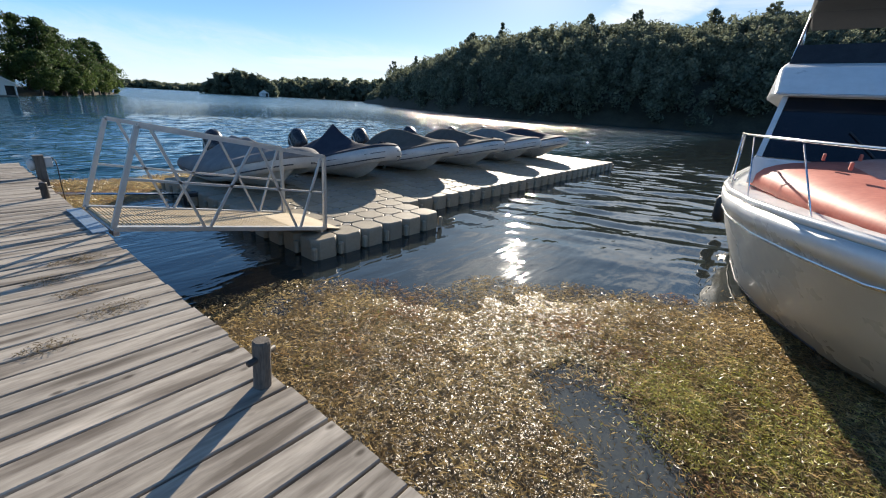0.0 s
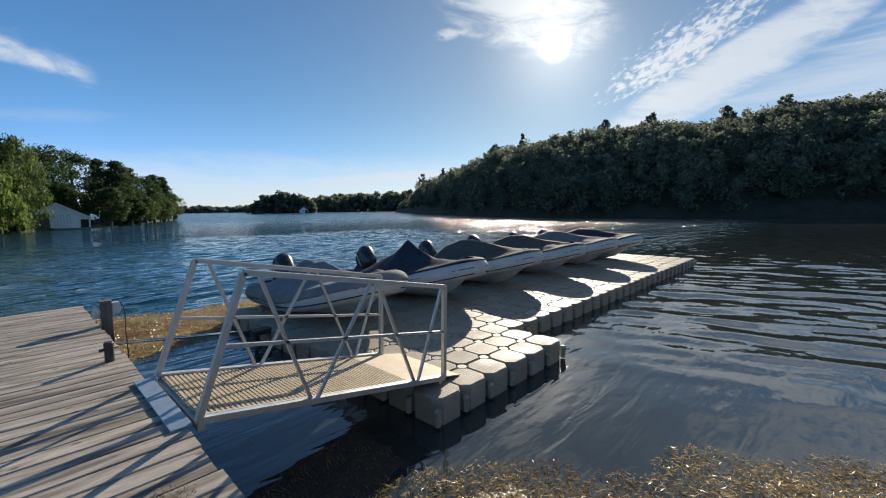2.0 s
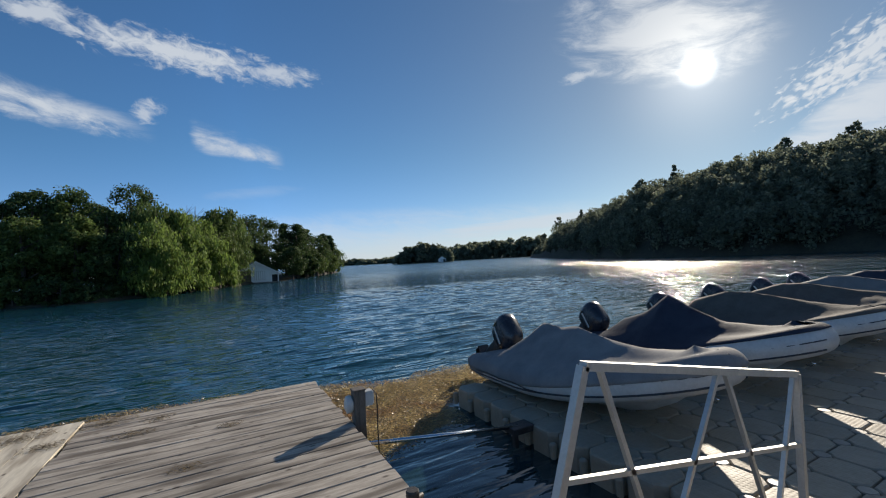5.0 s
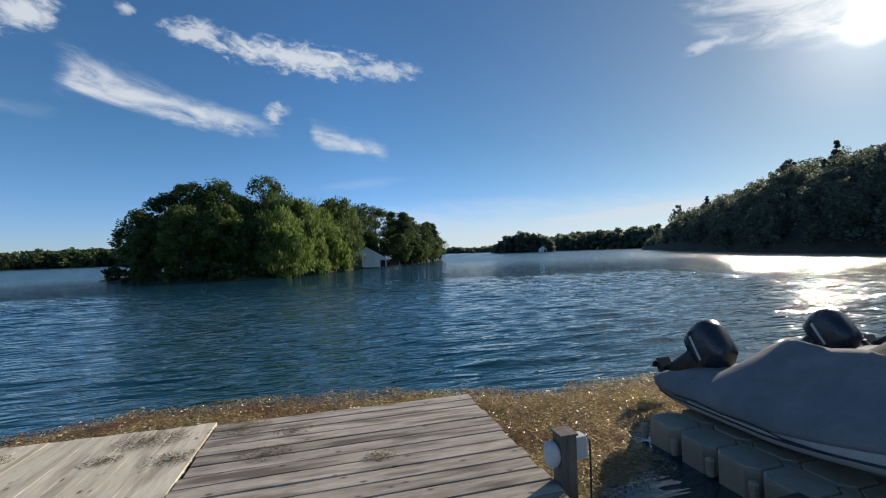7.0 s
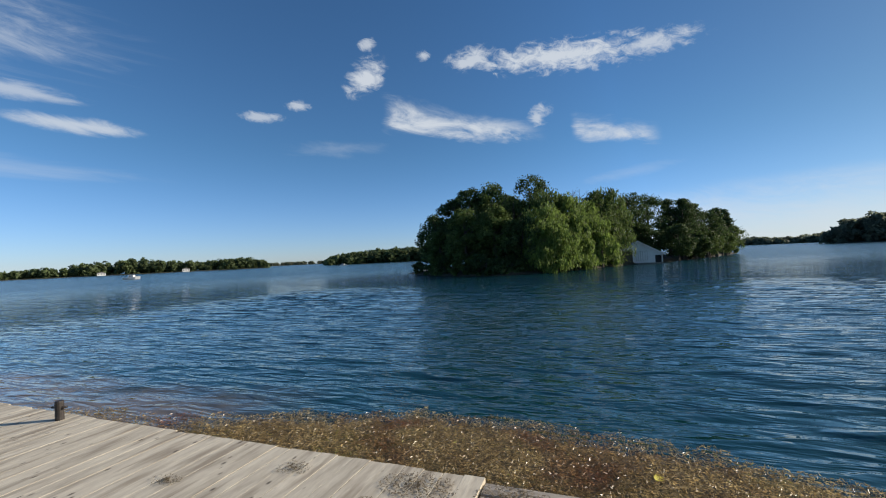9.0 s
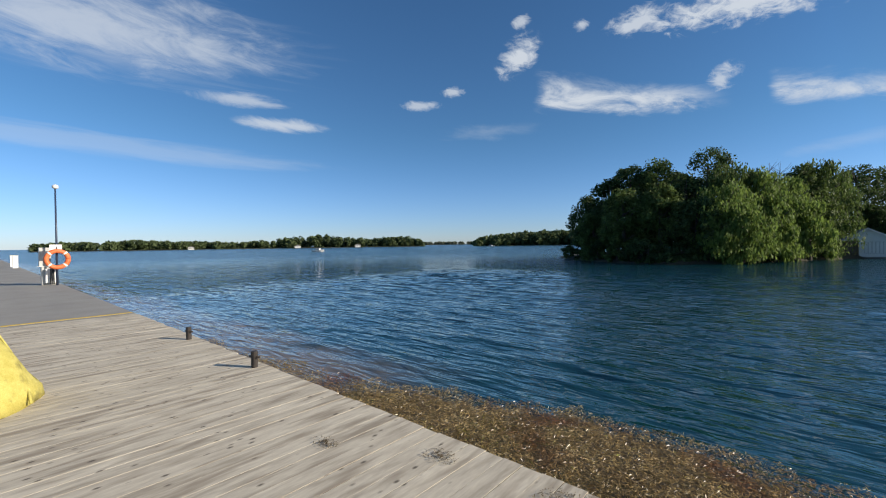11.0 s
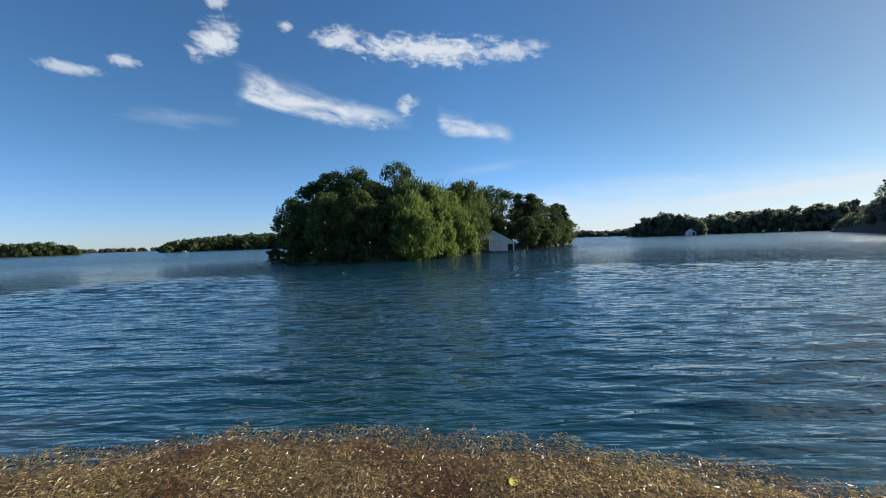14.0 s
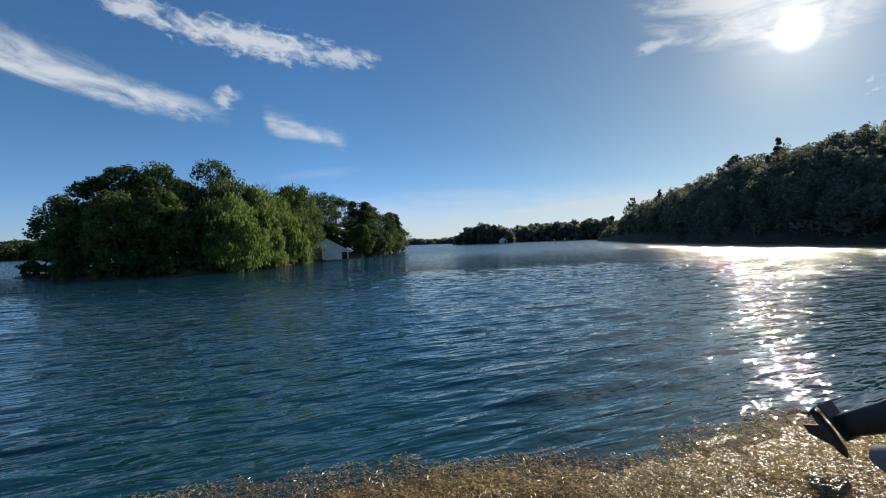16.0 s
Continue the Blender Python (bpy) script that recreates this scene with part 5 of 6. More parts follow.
# ---- pedestal, life ring and light pole on the concrete pier ----
def ring_station():
    x, y = -31.3, 9.12
    t = thing("light_pole", pose(x, y, 0.012), "slim dark blue light pole with white lamp head", "light pole")
    part("pole", tube([(0, 0, 0), (0, 0, 2.5), (0, 0, 5.0)], [0.055, 0.045, 0.035], 10), M_BLUEPOLE, t, smooth=True)
    part("lamp_head", tube([(0, 0, 4.98), (0, 0, 5.02), (0, 0, 5.14), (0, 0, 5.2)], [0.06, 0.13, 0.13, 0.05], 12), M_SIGN, t, smooth=True)
    part("sign", box((0.06, -0.28, 1.75), (0.08, 0.20, 2.10), 0.004), M_SIGN, t, "small white sign board")
    r = thing("life_ring", pose(x + 0.20, y, 1.36), "orange life ring hanging on a light pole", "life ring")
    pts = [(0, 0.42 * math.cos(a), 0.42 * math.sin(a)) for a in (2 * math.pi * k / 32 for k in range(33))]
    part("ring", tube(pts, 0.11, 12), M_RING, r, smooth=True)
    for k in range(4):
        a = math.pi / 4 + k * math.pi / 2
        pt = [(0, 0.42 * math.cos(a + d), 0.42 * math.sin(a + d)) for d in (-0.09, 0, 0.09)]
        part("band", tube(pt, 0.118, 12), M_SIGN, r)
    part("hanger", tube([(0, 0, 0.42), (-0.19, 0, 0.75)], 0.015, 6), M_BLACK, r)
    p = thing("power_pedestal", pose(x - 0.9, y - 0.25, 0.012), "pale grey power pedestal with meter boxes and hoses", "power pedestal")
    part("cabinet", box((-0.22, -0.28, 0.0), (0.22, 0.28, 0.95), 0.02), M_BOX, p)
    part("meter_cabinet", box((-0.15, -0.36, 0.98), (0.15, 0.10, 1.95), 0.02), M_BOX, p)
    part("shelf", box((-0.25, -0.42, 0.95), (0.25, 0.36, 0.98), 0.004), M_SIGN, p)
    part("side_box", box((0.225, -0.15, 0.1), (0.42, 0.32, 0.85), 0.02), M_SIGN, p)
    for k in range(3):
        part("hose", tube([(0.43, 0.05 + 0.06 * k, 0.9), (0.47, 0.05 + 0.06 * k, 0.5), (0.44, 0.02 + 0.08 * k, 0.05)], 0.022, 6), M_BLACK, p, smooth=True)


ring_station()
for px in (-62.0, -66.0):
    q = thing("power_pedestal", pose(px, 9.1, 0.012), "white power pedestal far along the pier", "power pedestal")
    part("cabinet", box((-0.2, -0.2, 0), (0.2, 0.2, 1.2), 0.02), M_SIGN, q)
    part("cap", box((-0.23, -0.23, 1.2), (0.23, 0.23, 1.28), 0.02), M_BOX, q)


def net_heap():
    t = thing("net_heap", pose(-9.55, 6.2, 0.016), "heap of yellow netting lying on the planks", "netting")
    bm = bmesh.new()
    rings = []
    for z, s in ((0, 1.0), (0.12, 1.0), (0.35, 0.86), (0.6, 0.62), (0.8, 0.34), (0.88, 0.1)):
        rings.append([(math.cos(a) * 0.75 * s * (1 + 0.22 * noise.noise((a * 1.5, z * 3, 0.4))), math.sin(a) * 0.55 * s * (1 + 0.22 * noise.noise((a * 1.5 + 9, z * 3, 0.4))), z + 0.05 * noise.noise((a * 3, z * 5, 2.0))) for a in (2 * math.pi * k / 40 for k in range(40))])
    part("netting", loft(bm, rings), M_ROPE_Y, t, smooth=True)
    for k in range(14):
        a0 = k * 0.9
        pts = [(math.cos(a0 + u * 0.8) * (0.78 - 0.5 * u), math.sin(a0 + u * 0.8) * (0.58 - 0.36 * u), 0.04 + 0.8 * u) for u in (0, 0.2, 0.4, 0.6, 0.8, 1)]
        part("cord", tube(pts, 0.012, 5), M_ROPE_Y, t)


net_heap()


# ---- floating weed ----
def front_edge(x):
    """How far the weed in the basin reaches from the shore side, by x."""
    return np.interp(x, [-0.5, 0.0, 0.9, 1.8, 2.6, 4.1, 5.0, 5.8, 6.6, 7.5], [2.35, 2.3, 2.15, 1.9, 0.85, 0.0, -1.4, -2.3, -3.2, -4.2])


def back_edge(x):
    return np.interp(x, [-13, -9.5, -8, -6.3, -5, -3, -1, 0, 1.5, 2.4, 3.4, 4.4, 5.2, 6.0], [11.0, 11.4, 11.7, 12.3, 12.7, 12.75, 12.55, 12.15, 11.6, 11.4, 11.4, 11.5, 11.2, 10.6])


def weed_density(x, y):
    """0 to 1: how thick the weed lies at a place."""
    n = 0.5 * noise.noise((x * 0.9, y * 0.9, 0.5)) + 0.28 * noise.noise((x * 2.7, y * 2.7, 4.0)) + 0.14 * noise.noise((x * 8.0, y * 8.0, 7.0))
    if y < 4.0:
        d = (front_edge(x) - y) * 0.55 + n * 0.8 + 0.12
        hx, hy = x - 1.83, y + 2.5
        hole = math.hypot((hx * 0.79 + hy * 0.61 + 0.4 * n) / 0.76, (hy * 0.79 - hx * 0.61 + 0.5 * n) / 0.30)
        d = min(d, (hole - 0.80) * 1.0 + n * 0.9)
    else:
        d = (back_edge(x) - y) * 1.1 + n * 0.8 + 0.05
        if x > -0.05:
            d = min(d, (y - 7.75 - 0.25 * max(0, x - 0.8)) * 1.3 + n * 0.6)
        if x > 2.3:
            d = min(d, (y - 9.05) * 1.5)
        if x < -7.5:
            d *= max(0.34, 1 - (-7.5 - x) * 0.45)
    return max(0.05 if y < 4 and front_edge(x) - y > 0.6 else 0.0, min(1.0, d))


def weed_regions():
    return ((-0.2, 7.4, -6.5, 2.6), (-15.5, 6.0, 7.4, 12.9))


def weed_mat():
    bm = bmesh.new()
    step = 0.07
    for x0, x1, y0, y1 in weed_regions():
        nx, ny = int((x1 - x0) / step), int((y1 - y0) / step)
        grid = {}
        for i in range(nx + 1):
            for j in range(ny + 1):
                x, y = x0 + i * step, y0 + j * step
                if y > 4 and x < -0.1 and y < 9.0:
                    continue
                d = weed_density(x, y)
                if d > (0.5 if y < 4 else 0.22):
                    grid[i, j] = bm.verts.new((x, y, WATER - 0.012 + 0.03 * min(1, d) * (0.8 + 0.5 * noise.noise((x * 5, y * 5, 1.0)))))
        for (i, j), v in grid.items():
            q = [grid.get(k) for k in ((i, j), (i + 1, j), (i + 1, j + 1), (i, j + 1))]
            if all(q):
                bm.faces.new(q)
    ob = mesh_object("weed_mat", bm, M_WEED_MAT, True)
    return tagged(ob, "brown matted water weed floating beside the pier", "water weed", kind="stuff")


def strands(name, count, rng, mat, label, pick, size, only=None):
    out = []
    regs = (only, only) if only else weed_regions()
    areas = [(b - a) * (d - c) for a, b, c, d in regs]
    tries = 0
    while len(out) < count and tries < count * 6:
        tries += 1
        a, b, c, d = regs[0] if rng.random() < areas[0] / sum(areas) else regs[1]
        x, y = rng.uniform(a, b), rng.uniform(c, d)
        if y > 4 and x < -0.1 and y < 9.1:
            continue
        dens = weed_density(x, y)
        if dens < 0.05 or rng.random() > dens ** 0.7 * pick(x, y):
            continue
        L, w, t = rng.uniform(*size), rng.uniform(0.0016, 0.0041), rng.uniform(0, 2 * math.pi)
        dx, dy = math.cos(t) * L / 2, math.sin(t) * L / 2
        px, py = -math.sin(t) * w, math.cos(t) * w
        z = WATER + 0.016 + 0.026 * dens + rng.uniform(-0.006, 0.014)
        tz, roll = rng.uniform(-0.022, 0.032), rng.uniform(-0.006, 0.006)
        out.append(((x - dx, y - dy, z), (x + px, y + py, z + 0.006 + roll), (x + dx, y + dy, z + tz), (x - px, y - py, z + 0.006 - roll)))
    ob = new(name, quads_mesh(name, np.array(out), mat))
    return tagged(ob, label, "water weed", kind="stuff")


weed_mat()
weed_rng = random.Random(31)
strands("weed_strands", 300000, weed_rng, M_WEED, "loose brown weed strands glinting on the water", lambda x, y: 1.0, (0.025, 0.09))
strands("green_weed_strands", 17000, weed_rng, M_WEED_GREEN, "yellow green weed strands on the water",
        lambda x, y: min(1.0, max(0.03, 0.5 * noise.noise((x * 0.8, y * 0.8, 11.0)) - 0.05) + (0.55 * math.exp(-((x - 2.9) / 1.0) ** 2 - ((y + 3.1) / 0.85) ** 2) * (0.6 + noise.noise((x * 1.6, y * 1.6, 3.0))) if y < 4 else 0)), (0.03, 0.10))

strands("yellow_weed", 15000, weed_rng, M_WEED_YELLOW, "bright yellow green weed patch on the water",
        lambda x, y: max(0.0, math.exp(-((x - 2.95) / 0.75) ** 2 - ((y + 3.05) / 0.7) ** 2) * 1.4 * (0.55 + 1.3 * noise.noise((x * 3.4, y * 3.4, 3.0)))), (0.02, 0.07), (1.6, 4.6, -4.6, -1.6))


def floating_leaf():
    bm = bmesh.new()
    ring = [(0.10 * math.cos(a) * (1 - 0.3 * math.cos(a)), 0.055 * math.sin(a), 0.004 * math.cos(2 * a)) for a in (2 * math.pi * k / 16 for k in range(16))]
    loft(bm, [ring, [(x * 0.98, y * 0.98, z + 0.003) for x, y, z in ring]])
    ob = mesh_object("fallen_leaf", bm, M_LEAF_YELLOW)
    ob.matrix_world = pose(-1.30, 11.3, WATER + 0.045, 14, 6, 70)
    tagged(ob, "yellow fallen leaf lying on floating weed", "leaf")


floating_leaf()

def weed_scrap(x, y, z, r, n, seed):
    rng = random.Random(seed)
    out = []
    for k in range(n * 4):
        a, d = rng.uniform(0, 6.28), r * rng.random() ** 0.8
        px, py, t, L = x + math.cos(a) * d * 1.6, y + math.sin(a) * d, rng.uniform(0, 6.28), rng.uniform(0.006, 0.022)
        w = rng.uniform(0.002, 0.005)
        dx, dy, ex, ey = math.cos(t) * L, math.sin(t) * L, -math.sin(t) * w, math.cos(t) * w
        h = z + rng.uniform(0.002, 0.012)
        out.append(((px - dx, py - dy, h), (px + ex, py + ey, h + 0.007), (px + dx, py + dy, h + rng.uniform(0, 0.01)), (px - ex, py - ey, h + 0.007)))
    ob = new("dried_weed", quads_mesh("dried_weed", np.array(out), M_DRY))
    tagged(ob, "small tangle of dried brown weed lying on the planks", "dried weed", kind="stuff")


M_DRY = material("dried_weed", (0.10, 0.07, 0.035), (0.20, 0.15, 0.075), 6, 0.85, 0.0, island=0.4)
for k, (x, y, r, n) in enumerate(((-2.55, 9.0, 0.20, 170), (-3.35, 8.95, 0.22, 150), (-2.2, 8.3, 0.16, 90), (-2.0, 8.75, 0.13, 60), (-3.0, 8.45, 0.15, 80), (-3.6, 8.6, 0.10, 50), (-1.2, 7.9, 0.10, 45),
                                (-0.35, 1.9, 0.14, 70), (-0.6, 1.5, 0.12, 60), (-0.4, 0.6, 0.14, 70), (-0.5, 1.1, 0.1, 45), (-0.8, 0.3, 0.1, 35), (-1.3, 3.4, 0.12, 40), (-4.6, 8.9, 0.12, 45), (-5.6, 8.4, 0.10, 35), (-1.6, 6.9, 0.10, 35))):
    weed_scrap(x, y, (deck_height(y) if x > JOINT else 0.014), r, n, 900 + k)

# ---- trees ----
EYE = Vector((-1.6, 5.0, 1.75))


def spot(az, d):
    return EYE.x + d * math.sin(radians(az)), EYE.y + d * math.cos(radians(az))


def leaf_quads(rng, centers, radii, per, size, droop=0.0, flat=1.0):
    """Leaves round clumps: quads that face outwards, more or less."""
    n = len(centers)
    c = np.repeat(np.asarray(centers, float), per, 0)
    r = np.repeat(np.asarray(radii, float), per)
    d = rng.normal(size=(n * per, 3))
    d /= np.linalg.norm(d, axis=1)[:, None]
    rad = r * rng.uniform(0.55, 1.08, n * per)
    p = c + d * rad[:, None] * np.array((1, 1, flat))
    if droop:
        p[:, 2] -= droop * rng.uniform(0, 1, n * per) ** 1.5 * r
    nrm = d + rng.normal(size=d.shape) * 0.7 + np.array((0, 0, 0.25))
    nrm /= np.linalg.norm(nrm, axis=1)[:, None]
    ref = rng.normal(size=d.shape)
    u = np.cross(nrm, ref)
    u /= np.linalg.norm(u, axis=1)[:, None]
    v = np.cross(nrm, u)
    s = size * rng.uniform(0.55, 1.25, n * per)
    a = u * s[:, None]
    b = v * (s * rng.uniform(0.45, 0.8, n * per))[:, None]
    if droop:
        a = np.stack((a[:, 0] * 0.5, a[:, 1] * 0.5, np.abs(a[:, 2]) + s * 0.5), 1)
    return np.stack((p - a, p + b * 0.9, p + a, p - b * 0.9), 1)


def crown_clumps(rng, kind, h, r, n):
    """Clump centres and radii for a tree of height h and crown radius r, foot at 0."""
    cs, rs = [], []
    if kind == "pine":
        for k in range(n):
            u = rng.uniform(0.18, 1.0)
            z = h * u
            w = r * (1.05 - u) ** 0.75 * rng.uniform(0.25, 1.0)
            a = rng.uniform(0, 2 * math.pi)
            cs.append((w * math.cos(a), w * math.sin(a), z))
            rs.append(r * rng.uniform(0.16, 0.30))
    elif kind == "willow":
        for k in range(n):
            u = rng.uniform(0.05, 1.0)
            w = r * math.sqrt(max(0.02, 1 - (2 * max(u, 0.42) - 1) ** 2 * 0.9)) * rng.uniform(0.45, 1.0)
            a = rng.uniform(0, 2 * math.pi)
            cs.append((w * math.cos(a), w * math.sin(a), h * u * 0.93))
            rs.append(r * rng.uniform(0.20, 0.34))
    else:
        low = 0.05 if kind == "bush" else 0.16
        for k in range(n):
            u = rng.uniform(low, 1.0)
            q = (u - low) / (1 - low)
            w = r * max(0.12, math.sin(math.pi * min(1, 0.16 + q * 0.80))) ** 0.7 * math.sqrt(rng.uniform(0.15, 1.0))
            a = rng.uniform(0, 2 * math.pi)
            cs.append((w * math.cos(a), w * math.sin(a), h * u * 0.95))
            rs.append(r * rng.uniform(0.15, 0.32))
    return cs, rs


def tree(x, y, foot, top, r, kind, mat, seed, label, leaf=0.26, clumps=70, per=56, name="tree"):
    rng = np.random.default_rng(seed)
    h = top - foot
    t = thing(name, pose(x, y, foot), label, "tree" if name == "tree" else name, "trees on the island")
    cs, rs = crown_clumps(rng, kind, h, r, clumps)
    q = leaf_quads(rng, cs, rs, per, leaf, 1.1 if kind == "willow" else 0.0, 0.5 if kind == "pine" else 0.85)
    crown = new("crown", quads_mesh("crown", q, mat))
    crown.parent = t
    trunk = bmesh.new()
    tr = max(0.08, 0.028 * h)
    sweep(trunk, [(0, 0, -0.4), (0.02 * h * rng.normal(), 0.02 * h * rng.normal(), h * 0.35), (0.03 * h * rng.normal(), 0.03 * h * rng.normal(), h * 0.85)], [tr * 1.2, tr * 0.8, tr * 0.25], 7)
    for k in range(7 if kind != "bush" else 3):
        a, u = rng.uniform(0, 6.28), rng.uniform(0.25, 0.7)
        sweep(trunk, [(0, 0, h * u), (math.cos(a) * r * 0.45, math.sin(a) * r * 0.45, h * (u + 0.10)), (math.cos(a) * r * 0.85, math.sin(a) * r * 0.85, h * (u + 0.2))], [tr * 0.4, tr * 0.25, 0.02], 5)
    part("trunk", trunk, M_BARK, t)
    return t


def island():
    bm = bmesh.new()
    shore = ((-25.5, 80), (-24.5, 73), (-22, 65), (-18.9, 60), (-15, 57), (-12.3, 56), (-8, 59), (-5.4, 62), (-1, 70), (3.1, 80), (6.9, 88), (11, 112), (14.2, 148), (14.4, 156),
             (11, 150), (5, 118), (-1, 100), (-8, 92), (-16, 90), (-23, 90))
    ring = [spot(a, d) for a, d in shore]
    cx, cy = sum(p[0] for p in ring) / len(ring), sum(p[1] for p in ring) / len(ring)
    loft(bm, [[(cx + (x - cx) * s, cy + (y - cy) * s, WATER + z) for x, y in ring] for s, z in ((1.03, -2.0), (1.0, 0.06), (0.96, 0.5), (0.7, 1.2))])
    tagged(mesh_object("island_ground", bm, M_EARTH), "low wooded island ground at the waterline", "ground", kind="structure")
    D, Mm, Wl = M_LEAF_DARK, M_LEAF_MID, M_LEAF_WILLOW
    dark, mid, wil, pin, bus = ("tall dark leafy tree on the island", "broad green leafy tree on the island", "light green drooping willow at the water", "dark layered pine on the island", "low green shrub at the island shore")
    spec = (  # azimuth, distance, top elevation, crown radius, kind, material, label
        (-21.6, 72, 5.6, 3.2, "round", D, dark), (-19.3, 68, 7.6, 3.2, "round", D, dark), (-16.9, 68, 9.1, 3.6, "round", D, dark), (-14.0, 68, 9.5, 3.5, "round", Mm, mid),
        (-17.6, 62, 6.2, 3.0, "round", Mm, mid), (-13.5, 61, 6.6, 2.9, "round", Mm, mid), (-21.3, 66, 3.4, 2.4, "round", Mm, mid),
        (-8.5, 70, 10.2, 3.8, "round", D, dark), (-10.9, 66, 7.6, 3.0, "round", D, dark), (-6.6, 66, 8.6, 3.3, "willow", Mm, mid), (-10.0, 60, 4.8, 2.8, "round", D, dark),
        (-7.4, 62, 6.6, 3.4, "willow", Wl, wil), (-5.6, 61, 4.2, 2.5, "willow", Wl, wil), (-8.2, 59.5, 2.3, 2.0, "willow", Wl, wil), (-4.0, 67, 7.6, 3.0, "willow", Wl, wil), (-2.2, 70, 6.6, 3.0, "willow", Wl, wil),
        (-2.8, 65, 3.6, 2.0, "willow", Wl, wil), (-0.6, 76, 7.4, 3.4, "round", Mm, mid), (0.9, 78, 7.8, 3.2, "willow", Mm, mid), (0.0, 70.5, 4.0, 2.0, "willow", Wl, wil), (1.6, 90, 6.8, 3.2, "willow", Wl, wil), (0.7, 75, 3.4, 1.7, "willow", Wl, wil),
        (3.6, 92, 6.9, 3.8, "round", D, dark), (5.6, 98, 6.3, 4.2, "round", D, dark), (7.7, 100, 5.3, 3.6, "pine", D, pin), (9.3, 100, 5.3, 4.2, "pine", D, pin), (10.3, 104, 4.6, 3.8, "pine", D, pin), (8.6, 92, 2.6, 2.6, "round", D, dark),
        (11.6, 110, 3.8, 3.4, "round", D, dark), (12.5, 114, 4.0, 3.0, "pine", D, pin), (13.4, 125, 3.7, 3.0, "pine", D, pin), (13.7, 140, 2.4, 3.6, "round", Mm, mid), (11.8, 103, 1.4, 2.2, "round", Mm, mid), (13.0, 120, 1.6, 2.6, "round", Mm, mid),
        (10.4, 99, 1.6, 2.4, "round", D, dark), (-12.0, 75, 8.0, 3.4, "round", D, dark), (-4.5, 76, 6.8, 3.8, "round", D, dark), (-15.2, 76, 8.2, 3.6, "round", D, dark), (5.0, 92, 3.0, 2.6, "round", D, dark))
    for k, (a, d, e, r, kind, mat, lab) in enumerate(spec):
        x, y = spot(a, d)
        tree(x, y, WATER + 0.5, EYE.z + d * math.tan(radians(e * 1.04 + 0.15)), r * 1.12, kind, mat, 100 + k, lab, leaf=0.19 if kind != "willow" else 0.20, clumps=110 if r > 2.5 else 70, per=82)
    rng = random.Random(77)
    for k in range(34):
        u = k / 33
        a = -24.3 + u * 38.4
        d = np.interp(a, [q[0] for q in shore[:13]], [q[1] for q in shore[:13]]) + rng.uniform(0.8, 2.2)
        if 1.6 < a < 8.6:
            continue
        x, y = spot(a, d)
        tree(x, y, WATER + 0.02, WATER + rng.uniform(1.6, 3.2), rng.uniform(1.3, 1.9), "bush", rng.choice((M_LEAF_DARK, M_LEAF_MID, M_LEAF_DARK)), 300 + k, bus, leaf=0.2, clumps=26, per=48, name="shrub")
    # bare twigs above the crowns
    for k, (a, d, z0, z1) in enumerate(((-3.3, 72, 6.6, 8.3), (-2.4, 72, 6.6, 8.2))):
        x, y = spot(a, d)
        t = thing("bare_tree", pose(x, y, WATER + 0.5), "thin bare dead tree among the willows", "tree")
        bm = bmesh.new()
        h0, h1 = EYE.z + d * math.tan(radians(z0)) - WATER, EYE.z + d * math.tan(radians(z1)) - WATER - 0.5
        sweep(bm, [(0, 0, -0.4), (0, 0, h0 * 0.6), (0.1, 0, h1)], [0.16, 0.10, 0.015], 6)
        for i in range(12):
            a2, z = rng.uniform(0, 6.28), rng.uniform(h0 * 0.7, h1 * 0.95)
            sweep(bm, [(0.03, 0, z), (math.cos(a2) * 0.9, math.sin(a2) * 0.9, z + 0.7), (math.cos(a2) * 1.5, math.sin(a2) * 1.5, z + 1.3)], [0.035, 0.02, 0.008], 4)
        part("trunk", bm, M_BARK, t)


island()


